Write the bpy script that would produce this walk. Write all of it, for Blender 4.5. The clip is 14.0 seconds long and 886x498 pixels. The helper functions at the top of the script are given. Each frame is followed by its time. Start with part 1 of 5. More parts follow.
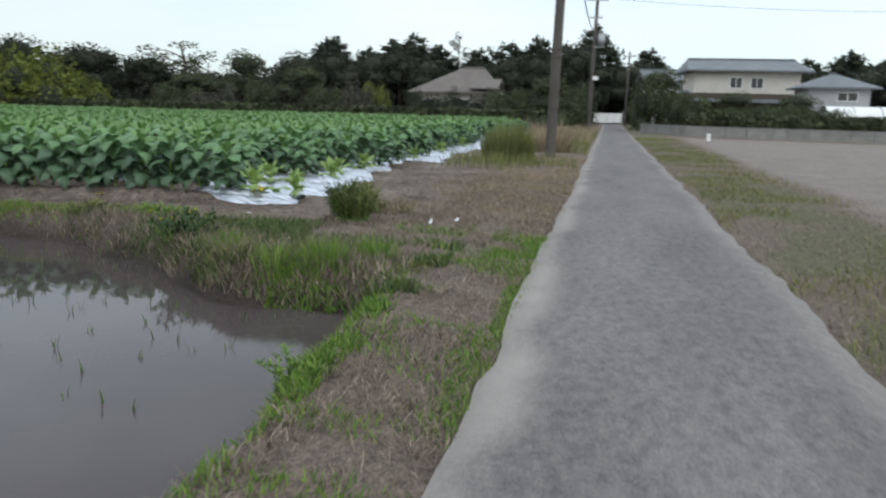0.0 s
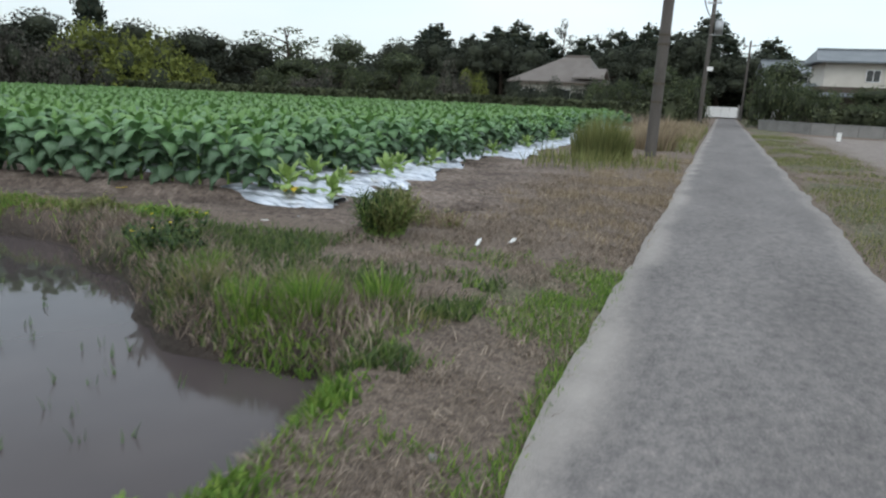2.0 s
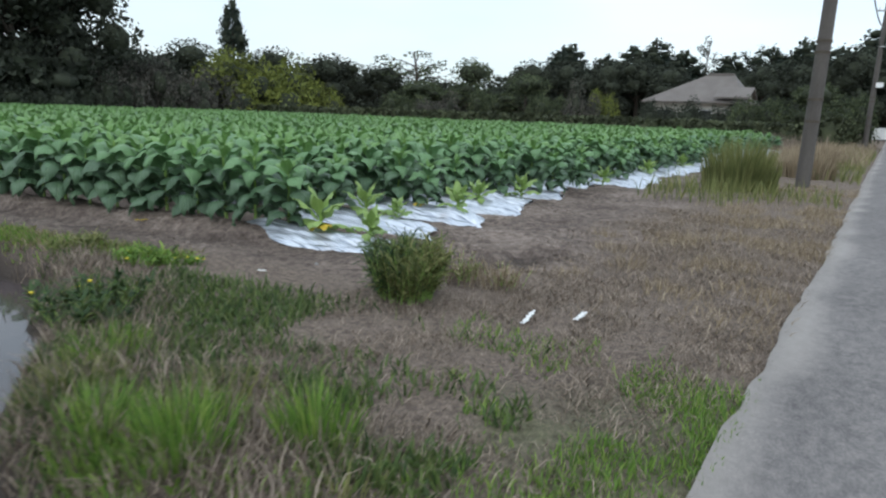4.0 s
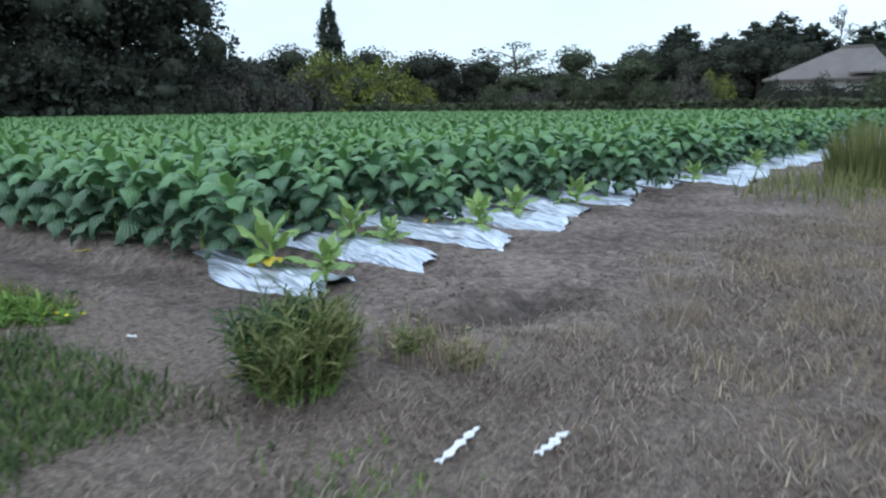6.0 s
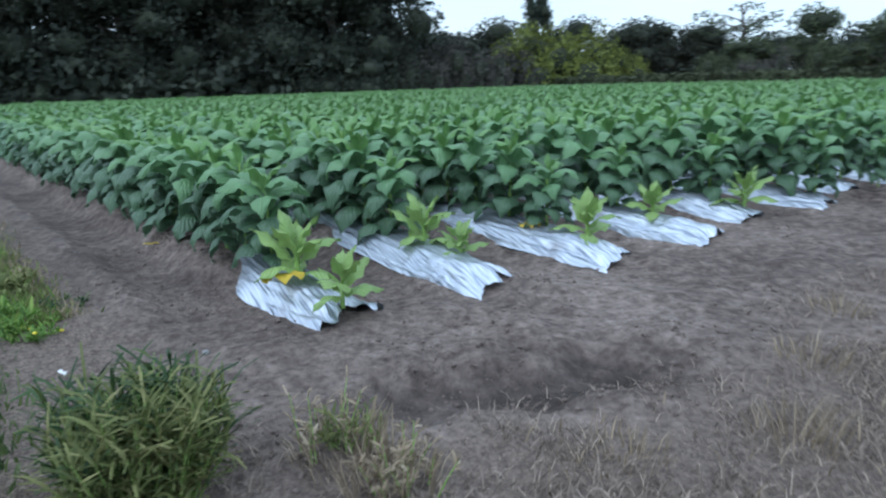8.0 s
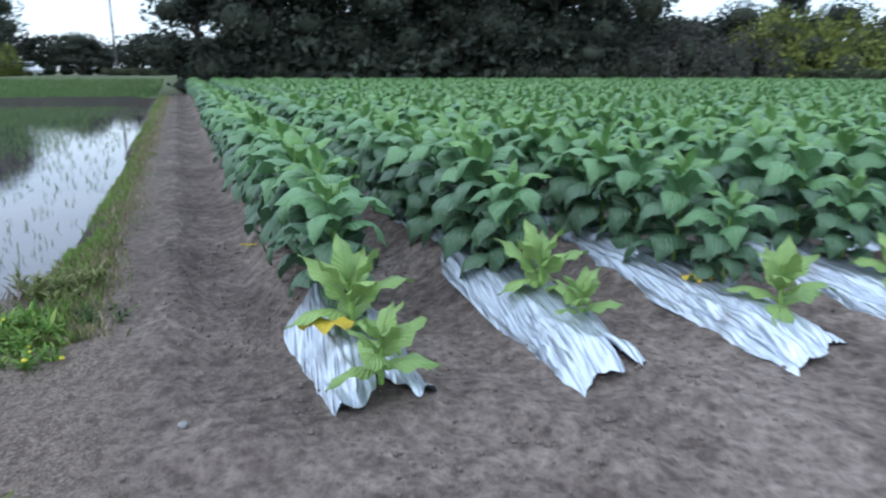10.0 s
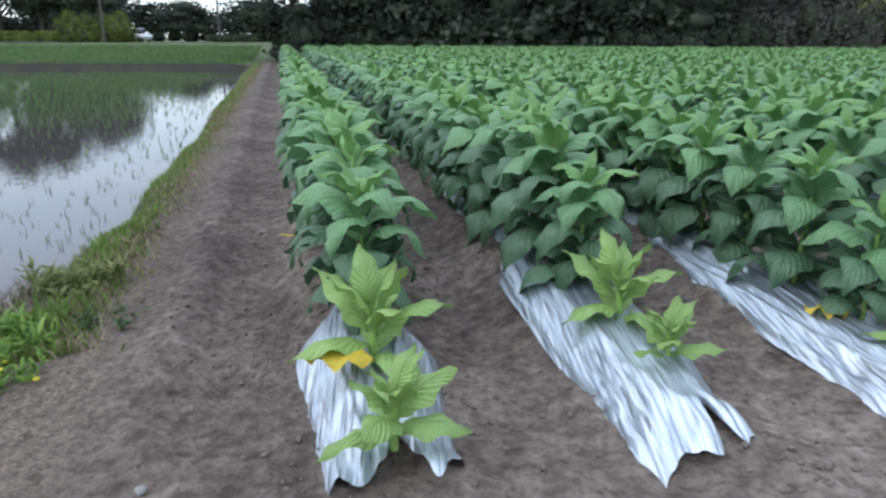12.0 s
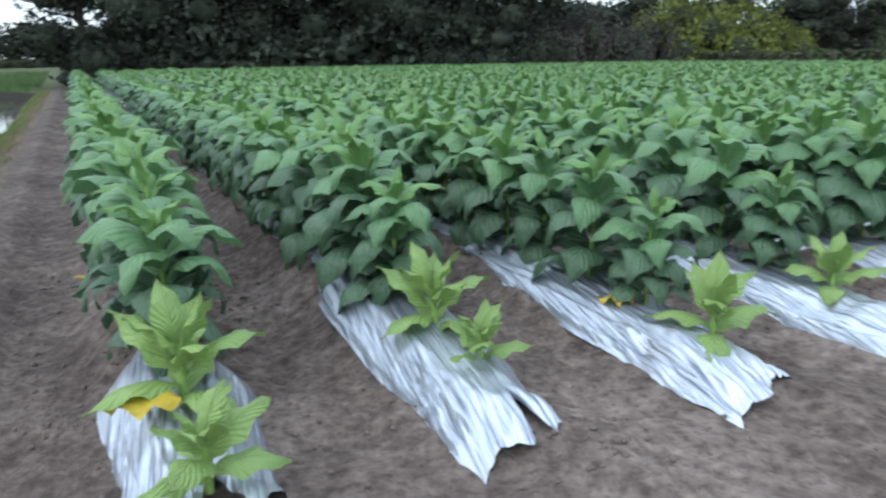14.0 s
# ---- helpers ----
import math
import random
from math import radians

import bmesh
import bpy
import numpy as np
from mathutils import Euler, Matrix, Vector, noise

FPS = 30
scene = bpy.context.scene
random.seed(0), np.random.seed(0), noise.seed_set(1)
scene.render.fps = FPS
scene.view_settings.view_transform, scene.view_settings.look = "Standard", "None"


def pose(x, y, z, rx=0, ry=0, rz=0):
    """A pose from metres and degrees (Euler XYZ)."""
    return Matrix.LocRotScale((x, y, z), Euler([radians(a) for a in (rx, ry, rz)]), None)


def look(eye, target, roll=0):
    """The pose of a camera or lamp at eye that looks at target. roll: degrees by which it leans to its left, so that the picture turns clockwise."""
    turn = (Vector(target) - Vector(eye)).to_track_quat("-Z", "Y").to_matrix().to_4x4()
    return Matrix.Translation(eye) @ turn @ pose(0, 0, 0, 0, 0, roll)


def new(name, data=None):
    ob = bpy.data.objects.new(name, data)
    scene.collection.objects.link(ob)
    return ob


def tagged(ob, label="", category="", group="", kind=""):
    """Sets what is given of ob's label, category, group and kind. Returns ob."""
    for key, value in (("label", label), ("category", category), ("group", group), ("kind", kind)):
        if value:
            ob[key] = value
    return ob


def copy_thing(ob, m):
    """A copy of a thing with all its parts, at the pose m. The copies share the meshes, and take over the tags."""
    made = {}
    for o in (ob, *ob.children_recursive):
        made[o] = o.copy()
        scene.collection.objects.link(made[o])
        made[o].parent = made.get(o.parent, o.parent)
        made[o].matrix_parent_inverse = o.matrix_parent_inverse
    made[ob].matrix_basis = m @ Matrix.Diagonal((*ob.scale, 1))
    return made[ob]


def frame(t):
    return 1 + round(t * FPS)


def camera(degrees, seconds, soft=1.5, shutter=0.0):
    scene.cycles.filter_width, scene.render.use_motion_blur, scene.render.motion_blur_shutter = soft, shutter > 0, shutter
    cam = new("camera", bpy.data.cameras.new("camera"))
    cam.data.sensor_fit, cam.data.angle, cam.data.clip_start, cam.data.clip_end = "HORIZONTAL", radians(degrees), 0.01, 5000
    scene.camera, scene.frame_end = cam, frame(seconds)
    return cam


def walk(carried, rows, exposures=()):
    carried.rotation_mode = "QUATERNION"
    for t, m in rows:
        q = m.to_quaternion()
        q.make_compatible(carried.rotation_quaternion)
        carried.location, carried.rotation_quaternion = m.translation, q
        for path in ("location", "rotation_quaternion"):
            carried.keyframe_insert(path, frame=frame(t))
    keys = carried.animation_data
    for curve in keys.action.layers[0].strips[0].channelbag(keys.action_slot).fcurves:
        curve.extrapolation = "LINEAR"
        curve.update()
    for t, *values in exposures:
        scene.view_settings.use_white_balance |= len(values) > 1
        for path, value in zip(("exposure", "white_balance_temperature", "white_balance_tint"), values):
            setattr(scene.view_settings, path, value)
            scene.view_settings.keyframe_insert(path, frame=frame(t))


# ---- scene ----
import itertools

cam = camera(66.0, 14.0, soft=2.2, shutter=0.6)
PATH = [
    (0, (0.973, 1.282, 1.438), (0.528, 3.19, 1.037), 1.4),
    (0.5, (1.021, 1.663, 1.462), (0.457, 3.544, 1.086), 2.5),
    (1, (1.016, 2.139, 1.473), (0.314, 3.969, 1.073), 1.3),
    (1.5, (0.995, 2.706, 1.455), (0.246, 4.499, 0.981), 2.9),
    (2, (1.006, 3.169, 1.48), (0.294, 4.985, 1.039), 2.5),
    (2.5, (0.999, 3.726, 1.495), (0.149, 5.483, 1.06), 2.2),
    (3, (0.985, 4.265, 1.48), (0.127, 6.018, 1.043), 3.1),
    (3.2, (0.943, 4.485, 1.471), (0.026, 6.219, 1.082), 3.3),
    (5.5, (0.719, 7.097, 1.397), (-0.481, 8.637, 0.961), -0.3),
    (6, (0.564, 7.676, 1.409), (-0.751, 9.126, 0.998), -0.7),
    (6.5, (0.463, 8.146, 1.406), (-0.873, 9.578, 0.999), 0.4),
    (7, (0.407, 8.634, 1.388), (-1.054, 9.934, 0.971), -1.8),
    (7.5, (0.367, 9.046, 1.403), (-1.229, 10.159, 0.939), -1.4),
    (8, (0.284, 9.438, 1.435), (-1.402, 10.404, 0.962), -1.8),
    (8.5, (0.139, 9.840, 1.455), (-1.623, 10.633, 0.936), 0.0),
    (9, (-0.146, 10.140, 1.467), (-1.956, 10.832, 0.974), 0.1),
    (11.5, (-1.407, 10.971, 1.461), (-3.315, 11.026, 0.863), 0.2),
    (12, (-1.513, 10.962, 1.471), (-3.419, 11.101, 0.881), 0.2),
    (12.5, (-1.5, 10.975, 1.487), (-3.402, 11.222, 0.919), 0.2),
    (13, (-1.443, 11.025, 1.517), (-3.327, 11.39, 0.955), -0.0),
    (13.5, (-1.501, 11.037, 1.482), (-3.366, 11.508, 0.932), -0.4),
    (14, (-1.483, 11.059, 1.474), (-3.306, 11.679, 0.933), -0.8),
]
walk(cam, [(t, look(eye, target, roll)) for t, eye, target, roll in PATH],
     exposures=[(0.0, 0.0, 6450, 8), (3.0, 0.05, 6400, 8), (5.5, 0.16, 5650, 7), (7.5, 0.20, 5420, 7), (9.0, 0.36, 5300, 8), (11.5, 0.44, 5850, 10), (14.0, 0.45, 5850, 9)])


# ---- light ----
world = bpy.data.worlds.new("overcast_sky")
scene.world = world
world.use_nodes = True
wn, wl = world.node_tree.nodes, world.node_tree.links
wn.clear()
sky = wn.new("ShaderNodeTexSky")
sky.sky_type, sky.sun_disc = "NISHITA", False
sky.sun_elevation, sky.sun_rotation = radians(38), radians(200)
sky_bg = wn.new("ShaderNodeBackground")
sky_bg.inputs["Strength"].default_value = 0.05
cloud_bg = wn.new("ShaderNodeBackground")
w_co = wn.new("ShaderNodeTexCoord")
w_map = wn.new("ShaderNodeMapping")
w_map.inputs["Scale"].default_value = (1.2, 1.2, 4.0)
w_noise = wn.new("ShaderNodeTexNoise")
w_noise.inputs["Scale"].default_value, w_noise.inputs["Detail"].default_value = 1.6, 4.0
w_ramp = wn.new("ShaderNodeValToRGB")
w_ramp.color_ramp.elements[0].position, w_ramp.color_ramp.elements[1].position = 0.3, 0.7
w_ramp.color_ramp.elements[0].color = (0.80, 0.93, 1.02, 1)
w_ramp.color_ramp.elements[1].color = (1.0, 1.02, 1.03, 1)
w_add = wn.new("ShaderNodeAddShader")
w_out = wn.new("ShaderNodeOutputWorld")
wl.new(w_co.outputs["Generated"], w_map.inputs["Vector"])
wl.new(w_map.outputs["Vector"], w_noise.inputs["Vector"])
wl.new(w_noise.outputs["Fac"], w_ramp.inputs["Fac"])
w_sep = wn.new("ShaderNodeSeparateXYZ")
w_up = wn.new("ShaderNodeMapRange")
w_up.inputs[1].default_value, w_up.inputs[2].default_value = 0.0, 0.9
w_up.inputs[3].default_value, w_up.inputs[4].default_value = 0.66, 1.26
wl.new(w_co.outputs["Generated"], w_sep.inputs[0])
wl.new(w_sep.outputs["Z"], w_up.inputs[0])
wl.new(w_up.outputs[0], cloud_bg.inputs["Strength"])
wl.new(w_ramp.outputs["Color"], cloud_bg.inputs["Color"])
wl.new(sky.outputs["Color"], sky_bg.inputs["Color"])
wl.new(sky_bg.outputs[0], w_add.inputs[0])
wl.new(cloud_bg.outputs[0], w_add.inputs[1])
wl.new(w_add.outputs[0], w_out.inputs["Surface"])

sun = new("sun", bpy.data.lights.new("sun", "SUN"))
sun.data.energy, sun.data.angle, sun.data.color = 0.6, radians(30), (1.0, 0.96, 0.9)
sun.matrix_world = look((20, -30, 30), (0, 0, 0))


# ---- materials ----
def material(name, rough=0.8, metal=0.0, spec=0.3):
    m = bpy.data.materials.new(name)
    m.use_nodes = True
    b = m.node_tree.nodes["Principled BSDF"]
    b.inputs["Roughness"].default_value, b.inputs["Metallic"].default_value = rough, metal
    b.inputs["Specular IOR Level"].default_value = spec
    return m, m.node_tree.nodes, m.node_tree.links, b


def ramp(nodes, stops):
    r = nodes.new("ShaderNodeValToRGB")
    e = r.color_ramp.elements
    while len(e) < len(stops):
        e.new(0.5)
    for k, (p, c) in zip(e, stops):
        k.position, k.color = p, (*c, 1)
    return r


def tex_noise(nodes, links, scale, detail=4.0, stretch=None, coord="Object"):
    co = nodes.new("ShaderNodeTexCoord")
    n = nodes.new("ShaderNodeTexNoise")
    n.inputs["Scale"].default_value, n.inputs["Detail"].default_value = scale, detail
    if stretch:
        mp = nodes.new("ShaderNodeMapping")
        mp.inputs["Scale"].default_value = stretch
        links.new(co.outputs[coord], mp.inputs["Vector"])
        links.new(mp.outputs["Vector"], n.inputs["Vector"])
    else:
        links.new(co.outputs[coord], n.inputs["Vector"])
    return n


def blend(nodes, links, fac, a, b, mode="MIX"):
    mx = nodes.new("ShaderNodeMix")
    mx.data_type, mx.blend_type = "RGBA", mode
    for sock, v in ((mx.inputs[0], fac), (mx.inputs[6], a), (mx.inputs[7], b)):
        if hasattr(v, "links"):
            links.new(v, sock)
        else:
            sock.default_value = v if isinstance(v, float) else (*v, 1)
    return mx.outputs[2]


def bump(nodes, links, bsdf, height, strength=0.4, distance=0.02):
    bp = nodes.new("ShaderNodeBump")
    bp.inputs["Strength"].default_value, bp.inputs["Distance"].default_value = strength, distance
    links.new(height, bp.inputs["Height"])
    links.new(bp.outputs["Normal"], bsdf.inputs["Normal"])


def mottled(name, dark, light, scale=6.0, fine=60.0, rough=0.85, metal=0.0, spec=0.3, relief=0.4, depth=0.01, stretch=None, per_object=0.0):
    """A surface with broad mottling and fine grain between two colours."""
    m, n, l, b = material(name, rough, metal, spec)
    a, f = tex_noise(n, l, scale, 5.0, stretch), tex_noise(n, l, fine, 3.0, stretch)
    ad = n.new("ShaderNodeMath")
    ad.operation = "MULTIPLY_ADD"
    ad.inputs[1].default_value = 0.5
    l.new(f.outputs["Fac"], ad.inputs[0])
    half = n.new("ShaderNodeMath")
    half.operation = "MULTIPLY"
    half.inputs[1].default_value = 0.5
    l.new(a.outputs["Fac"], half.inputs[0])
    l.new(half.outputs[0], ad.inputs[2])
    r = ramp(n, [(0.34, dark), (0.66, light)])
    l.new(ad.outputs[0], r.inputs["Fac"])
    col = r.outputs["Color"]
    if per_object:
        info = n.new("ShaderNodeObjectInfo")
        hs = n.new("ShaderNodeHueSaturation")
        mr = n.new("ShaderNodeMapRange")
        mr.inputs[3].default_value, mr.inputs[4].default_value = 1 - per_object, 1 + per_object
        l.new(info.outputs["Random"], mr.inputs[0])
        l.new(mr.outputs[0], hs.inputs["Value"])
        l.new(col, hs.inputs["Color"])
        col = hs.outputs["Color"]
    l.new(col, b.inputs["Base Color"])
    if relief:
        bump(n, l, b, ad.outputs[0], relief, depth)
    return m


def foliage(name, stops, rough=0.6, spec=0.3, through_light=0.25, source="island", broad=0.0):
    """Leaves or blades: one tone a leaf, some light passing through."""
    m, n, l, b = material(name, rough, 0.0, spec)
    r = ramp(n, stops)
    if source == "island":
        g = n.new("ShaderNodeNewGeometry")
        fac = g.outputs["Random Per Island"]
    else:
        g = n.new("ShaderNodeObjectInfo")
        fac = g.outputs["Random"]
    l.new(fac, r.inputs["Fac"])
    col = r.outputs["Color"]
    if broad:
        nz = tex_noise(n, l, broad, 3.0)
        rr = ramp(n, [(0.35, (0.55, 0.55, 0.55)), (0.65, (1.25, 1.25, 1.2))])
        l.new(nz.outputs["Fac"], rr.inputs["Fac"])
        col = blend(n, l, 1.0, col, rr.outputs["Color"], "MULTIPLY")
    l.new(col, b.inputs["Base Color"])
    if through_light:
        tr = n.new("ShaderNodeBsdfTranslucent")
        l.new(col, tr.inputs["Color"])
        mx = n.new("ShaderNodeMixShader")
        mx.inputs[0].default_value = through_light
        out = n["Material Output"]
        l.new(b.outputs[0], mx.inputs[1])
        l.new(tr.outputs[0], mx.inputs[2])
        l.new(mx.outputs[0], out.inputs["Surface"])
    return m


def tobacco_leaf(name, dark, light, rib, source="object"):
    """Broad leaf with a pale midrib, side veins and quilted relief; u runs along the leaf, v across."""
    m, n, l, b = material(name, 0.42, 0.0, 0.55)
    uv = n.new("ShaderNodeUVMap")
    sp = n.new("ShaderNodeSeparateXYZ")
    l.new(uv.outputs[0], sp.inputs[0])

    def op(kind, a, c=None, d=None):
        q = n.new("ShaderNodeMath")
        q.operation = kind
        for s, v in zip(q.inputs, (a, c, d)):
            if v is None:
                continue
            if hasattr(v, "links"):
                l.new(v, s)
            else:
                s.default_value = v
        return q.outputs[0]

    across = op("ABSOLUTE", op("SUBTRACT", sp.outputs[1], 0.5))
    veins = op("SINE", op("MULTIPLY", op("SUBTRACT", sp.outputs[0], op("MULTIPLY", across, 0.7)), 56.0))
    vein = op("SMOOTH_MAX", op("SUBTRACT", veins, 0.8), 0.0, 0.1)
    mid = op("SUBTRACT", 1.0, op("MINIMUM", op("MULTIPLY", across, 28.0), 1.0))
    if source == "object":
        info = n.new("ShaderNodeObjectInfo")
        rnd = info.outputs["Random"]
    else:
        info = n.new("ShaderNodeNewGeometry")
        rnd = info.outputs["Random Per Island"]
    r = ramp(n, [(0.0, dark), (1.0, light)])
    nz = tex_noise(n, l, 9.0, 3.0)
    l.new(op("ADD", op("MULTIPLY", rnd, 0.6), op("MULTIPLY", nz.outputs["Fac"], 0.4)), r.inputs["Fac"])
    col = blend(n, l, op("ADD", op("MULTIPLY", mid, 0.7), op("MULTIPLY", vein, 0.35)), r.outputs["Color"], rib)
    l.new(col, b.inputs["Base Color"])
    quilt = op("ADD", op("MULTIPLY", veins, -0.2), op("MULTIPLY", tex_noise(n, l, 45.0, 2.0).outputs["Fac"], 0.8))
    bump(n, l, b, op("SUBTRACT", quilt, op("MULTIPLY", mid, 0.8)), 0.8, 0.013)
    tr = n.new("ShaderNodeBsdfTranslucent")
    l.new(col, tr.inputs["Color"])
    mx = n.new("ShaderNodeMixShader")
    mx.inputs[0].default_value = 0.20
    l.new(b.outputs[0], mx.inputs[1])
    l.new(tr.outputs[0], mx.inputs[2])
    l.new(mx.outputs[0], n["Material Output"].inputs["Surface"])
    return m


def ground_material():
    m, n, l, b = material("ground_soil_and_thatch", 0.92, 0.0, 0.2)
    z = n.new("ShaderNodeVertexColor")
    z.layer_name = "zone"
    sp = n.new("ShaderNodeSeparateColor")
    l.new(z.outputs["Color"], sp.inputs[0])
    big, mid, fine = tex_noise(n, l, 0.9, 5.0), tex_noise(n, l, 9.0, 6.0), tex_noise(n, l, 70.0, 4.0)
    soil = ramp(n, [(0.36, (0.088, 0.068, 0.058)), (0.50, (0.176, 0.140, 0.119)), (0.64, (0.290, 0.237, 0.204))])
    thatch = ramp(n, [(0.3, (0.090, 0.070, 0.057)), (0.55, (0.190, 0.150, 0.122)), (0.75, (0.31, 0.25, 0.20))])
    grass = ramp(n, [(0.3, (0.05, 0.075, 0.03)), (0.7, (0.12, 0.15, 0.06))])
    lot = ramp(n, [(0.3, (0.205, 0.178, 0.160)), (0.7, (0.295, 0.258, 0.235))])
    add = n.new("ShaderNodeMath")
    add.operation = "ADD"
    l.new(big.outputs["Fac"], add.inputs[0])
    l.new(mid.outputs["Fac"], add.inputs[1])
    hf = n.new("ShaderNodeMath")
    hf.operation = "MULTIPLY"
    hf.inputs[1].default_value = 0.5
    l.new(add.outputs[0], hf.inputs[0])
    for r in (soil, lot):
        l.new(hf.outputs[0], r.inputs["Fac"])
    l.new(fine.outputs["Fac"], thatch.inputs["Fac"])
    crumb = tex_noise(n, l, 22.0, 7.0)
    crumb.inputs["Roughness"].default_value = 0.62
    l.new(mid.outputs["Fac"], grass.inputs["Fac"])
    c = blend(n, l, sp.outputs[0], soil.outputs["Color"], thatch.outputs["Color"])
    c = blend(n, l, sp.outputs[1], c, grass.outputs["Color"])
    c = blend(n, l, sp.outputs[2], c, lot.outputs["Color"])
    speck = ramp(n, [(0.36, (0.62, 0.60, 0.59)), (0.5, (0.95, 0.95, 0.95)), (0.66, (1.24, 1.22, 1.20))])
    l.new(crumb.outputs["Fac"], speck.inputs["Fac"])
    c = blend(n, l, 1.0, c, speck.outputs["Color"], "MULTIPLY")
    # alpha carries mud, darker soil and the hollow's painted shadow
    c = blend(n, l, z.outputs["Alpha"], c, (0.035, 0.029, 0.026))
    l.new(c, b.inputs["Base Color"])
    ad = n.new("ShaderNodeMath")
    ad.operation = "ADD"
    l.new(mid.outputs["Fac"], ad.inputs[0])
    l.new(crumb.outputs["Fac"], ad.inputs[1])
    bump(n, l, b, ad.outputs[0], 0.9, 0.05)
    return m


def road_material():
    m, n, l, b = material("worn_asphalt", 0.88, 0.0, 0.25)
    big, stone = tex_noise(n, l, 0.8, 5.0, (1.6, 0.5, 1)), tex_noise(n, l, 60.0, 8.0)
    vor = n.new("ShaderNodeTexVoronoi")
    vor.inputs["Scale"].default_value = 130.0
    co = n.new("ShaderNodeTexCoord")
    l.new(co.outputs["Object"], vor.inputs["Vector"])
    r1 = ramp(n, [(0.3, (0.132, 0.122, 0.120)), (0.7, (0.182, 0.169, 0.165))])
    l.new(big.outputs["Fac"], r1.inputs["Fac"])
    stone.inputs["Roughness"].default_value = 0.8
    r2 = ramp(n, [(0.32, (0.60, 0.60, 0.61)), (0.5, (1.0, 1.0, 1.0)), (0.68, (1.55, 1.52, 1.48))])
    l.new(stone.outputs["Fac"], r2.inputs["Fac"])
    c = blend(n, l, 1.0, r1.outputs["Color"], r2.outputs["Color"], "MULTIPLY")
    worn = tex_noise(n, l, 11.0, 8.0, (1.3, 0.8, 1))
    worn.inputs["Roughness"].default_value = 0.75
    r3 = ramp(n, [(0.34, (0.70, 0.70, 0.71)), (0.5, (1.0, 1.0, 1.0)), (0.66, (1.28, 1.26, 1.23))])
    l.new(worn.outputs["Fac"], r3.inputs["Fac"])
    c = blend(n, l, 1.0, c, r3.outputs["Color"], "MULTIPLY")
    # sandy, paler margins where soil is washed on to the tarmac
    e = n.new("ShaderNodeVertexColor")
    e.layer_name = "edge"
    sp = n.new("ShaderNodeSeparateColor")
    l.new(e.outputs["Color"], sp.inputs[0])
    c = blend(n, l, sp.outputs[0], c, (0.37, 0.338, 0.312))
    l.new(c, b.inputs["Base Color"])
    bump(n, l, b, vor.outputs["Distance"], 0.5, 0.006)
    return m


def water_material():
    m, n, l, b = material("murky_paddy_water", 0.04, 0.0, 0.5)
    b.inputs["IOR"].default_value = 1.33
    nz = tex_noise(n, l, 0.6, 3.0)
    r = ramp(n, [(0.35, (0.055, 0.045, 0.046)), (0.65, (0.080, 0.066, 0.066))])
    l.new(nz.outputs["Fac"], r.inputs["Fac"])
    l.new(r.outputs["Color"], b.inputs["Base Color"])
    bump(n, l, b, tex_noise(n, l, 5.0, 2.0).outputs["Fac"], 0.10, 0.012)
    return m


def film_material():
    m, n, l, b = material("silver_mulch_film", 0.28, 0.7, 0.5)
    # streaks along the film: fold shading and glare put into the colour
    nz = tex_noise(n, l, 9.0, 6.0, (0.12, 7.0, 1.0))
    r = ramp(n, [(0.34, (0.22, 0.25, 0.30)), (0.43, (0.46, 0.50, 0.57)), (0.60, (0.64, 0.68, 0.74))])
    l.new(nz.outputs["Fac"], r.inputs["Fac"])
    dirt = tex_noise(n, l, 2.3, 5.0)
    dr = ramp(n, [(0.58, (0, 0, 0)), (0.72, (0.45, 0.45, 0.45))])
    l.new(dirt.outputs["Fac"], dr.inputs["Fac"])
    c = blend(n, l, dr.outputs["Color"], r.outputs["Color"], (0.30, 0.26, 0.24))
    l.new(c, b.inputs["Base Color"])
    crumple = tex_noise(n, l, 14.0, 5.0, (0.30, 3.0, 1.0))
    bump(n, l, b, crumple.outputs["Fac"], 0.7, 0.03)
    return m


GROUND, ROAD, WATER, FILM = ground_material(), road_material(), water_material(), film_material()
# lower leaves: dull grey-green, darkened further to paint shade low in the rows
LEAF = tobacco_leaf("tobacco_leaf_shaded_green", (0.064, 0.120, 0.066), (0.112, 0.198, 0.104), (0.20, 0.31, 0.16))
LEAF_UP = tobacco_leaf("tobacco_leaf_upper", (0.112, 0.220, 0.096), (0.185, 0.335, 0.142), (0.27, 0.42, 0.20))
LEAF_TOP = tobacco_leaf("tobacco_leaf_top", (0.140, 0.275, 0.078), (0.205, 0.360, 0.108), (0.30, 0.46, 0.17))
LEAF_YOUNG = tobacco_leaf("tobacco_leaf_young", (0.225, 0.35, 0.10), (0.32, 0.45, 0.13), (0.38, 0.52, 0.20))
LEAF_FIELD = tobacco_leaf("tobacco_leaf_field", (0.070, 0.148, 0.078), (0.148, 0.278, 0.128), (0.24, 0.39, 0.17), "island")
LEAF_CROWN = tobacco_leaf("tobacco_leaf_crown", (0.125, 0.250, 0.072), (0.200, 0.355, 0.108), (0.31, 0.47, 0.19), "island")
LEAF_YELLOW = mottled("yellowed_leaf", (0.42, 0.30, 0.03), (0.60, 0.46, 0.05), 9.0, 50.0, 0.6)
STALK = mottled("green_stalk", (0.20, 0.32, 0.07), (0.28, 0.42, 0.11), 12.0, 60.0, 0.6)
GRASS_GREEN = foliage("fresh_grass", [(0.0, (0.08, 0.15, 0.03)), (0.6, (0.15, 0.26, 0.045)), (1.0, (0.27, 0.36, 0.08))], through_light=0.3)
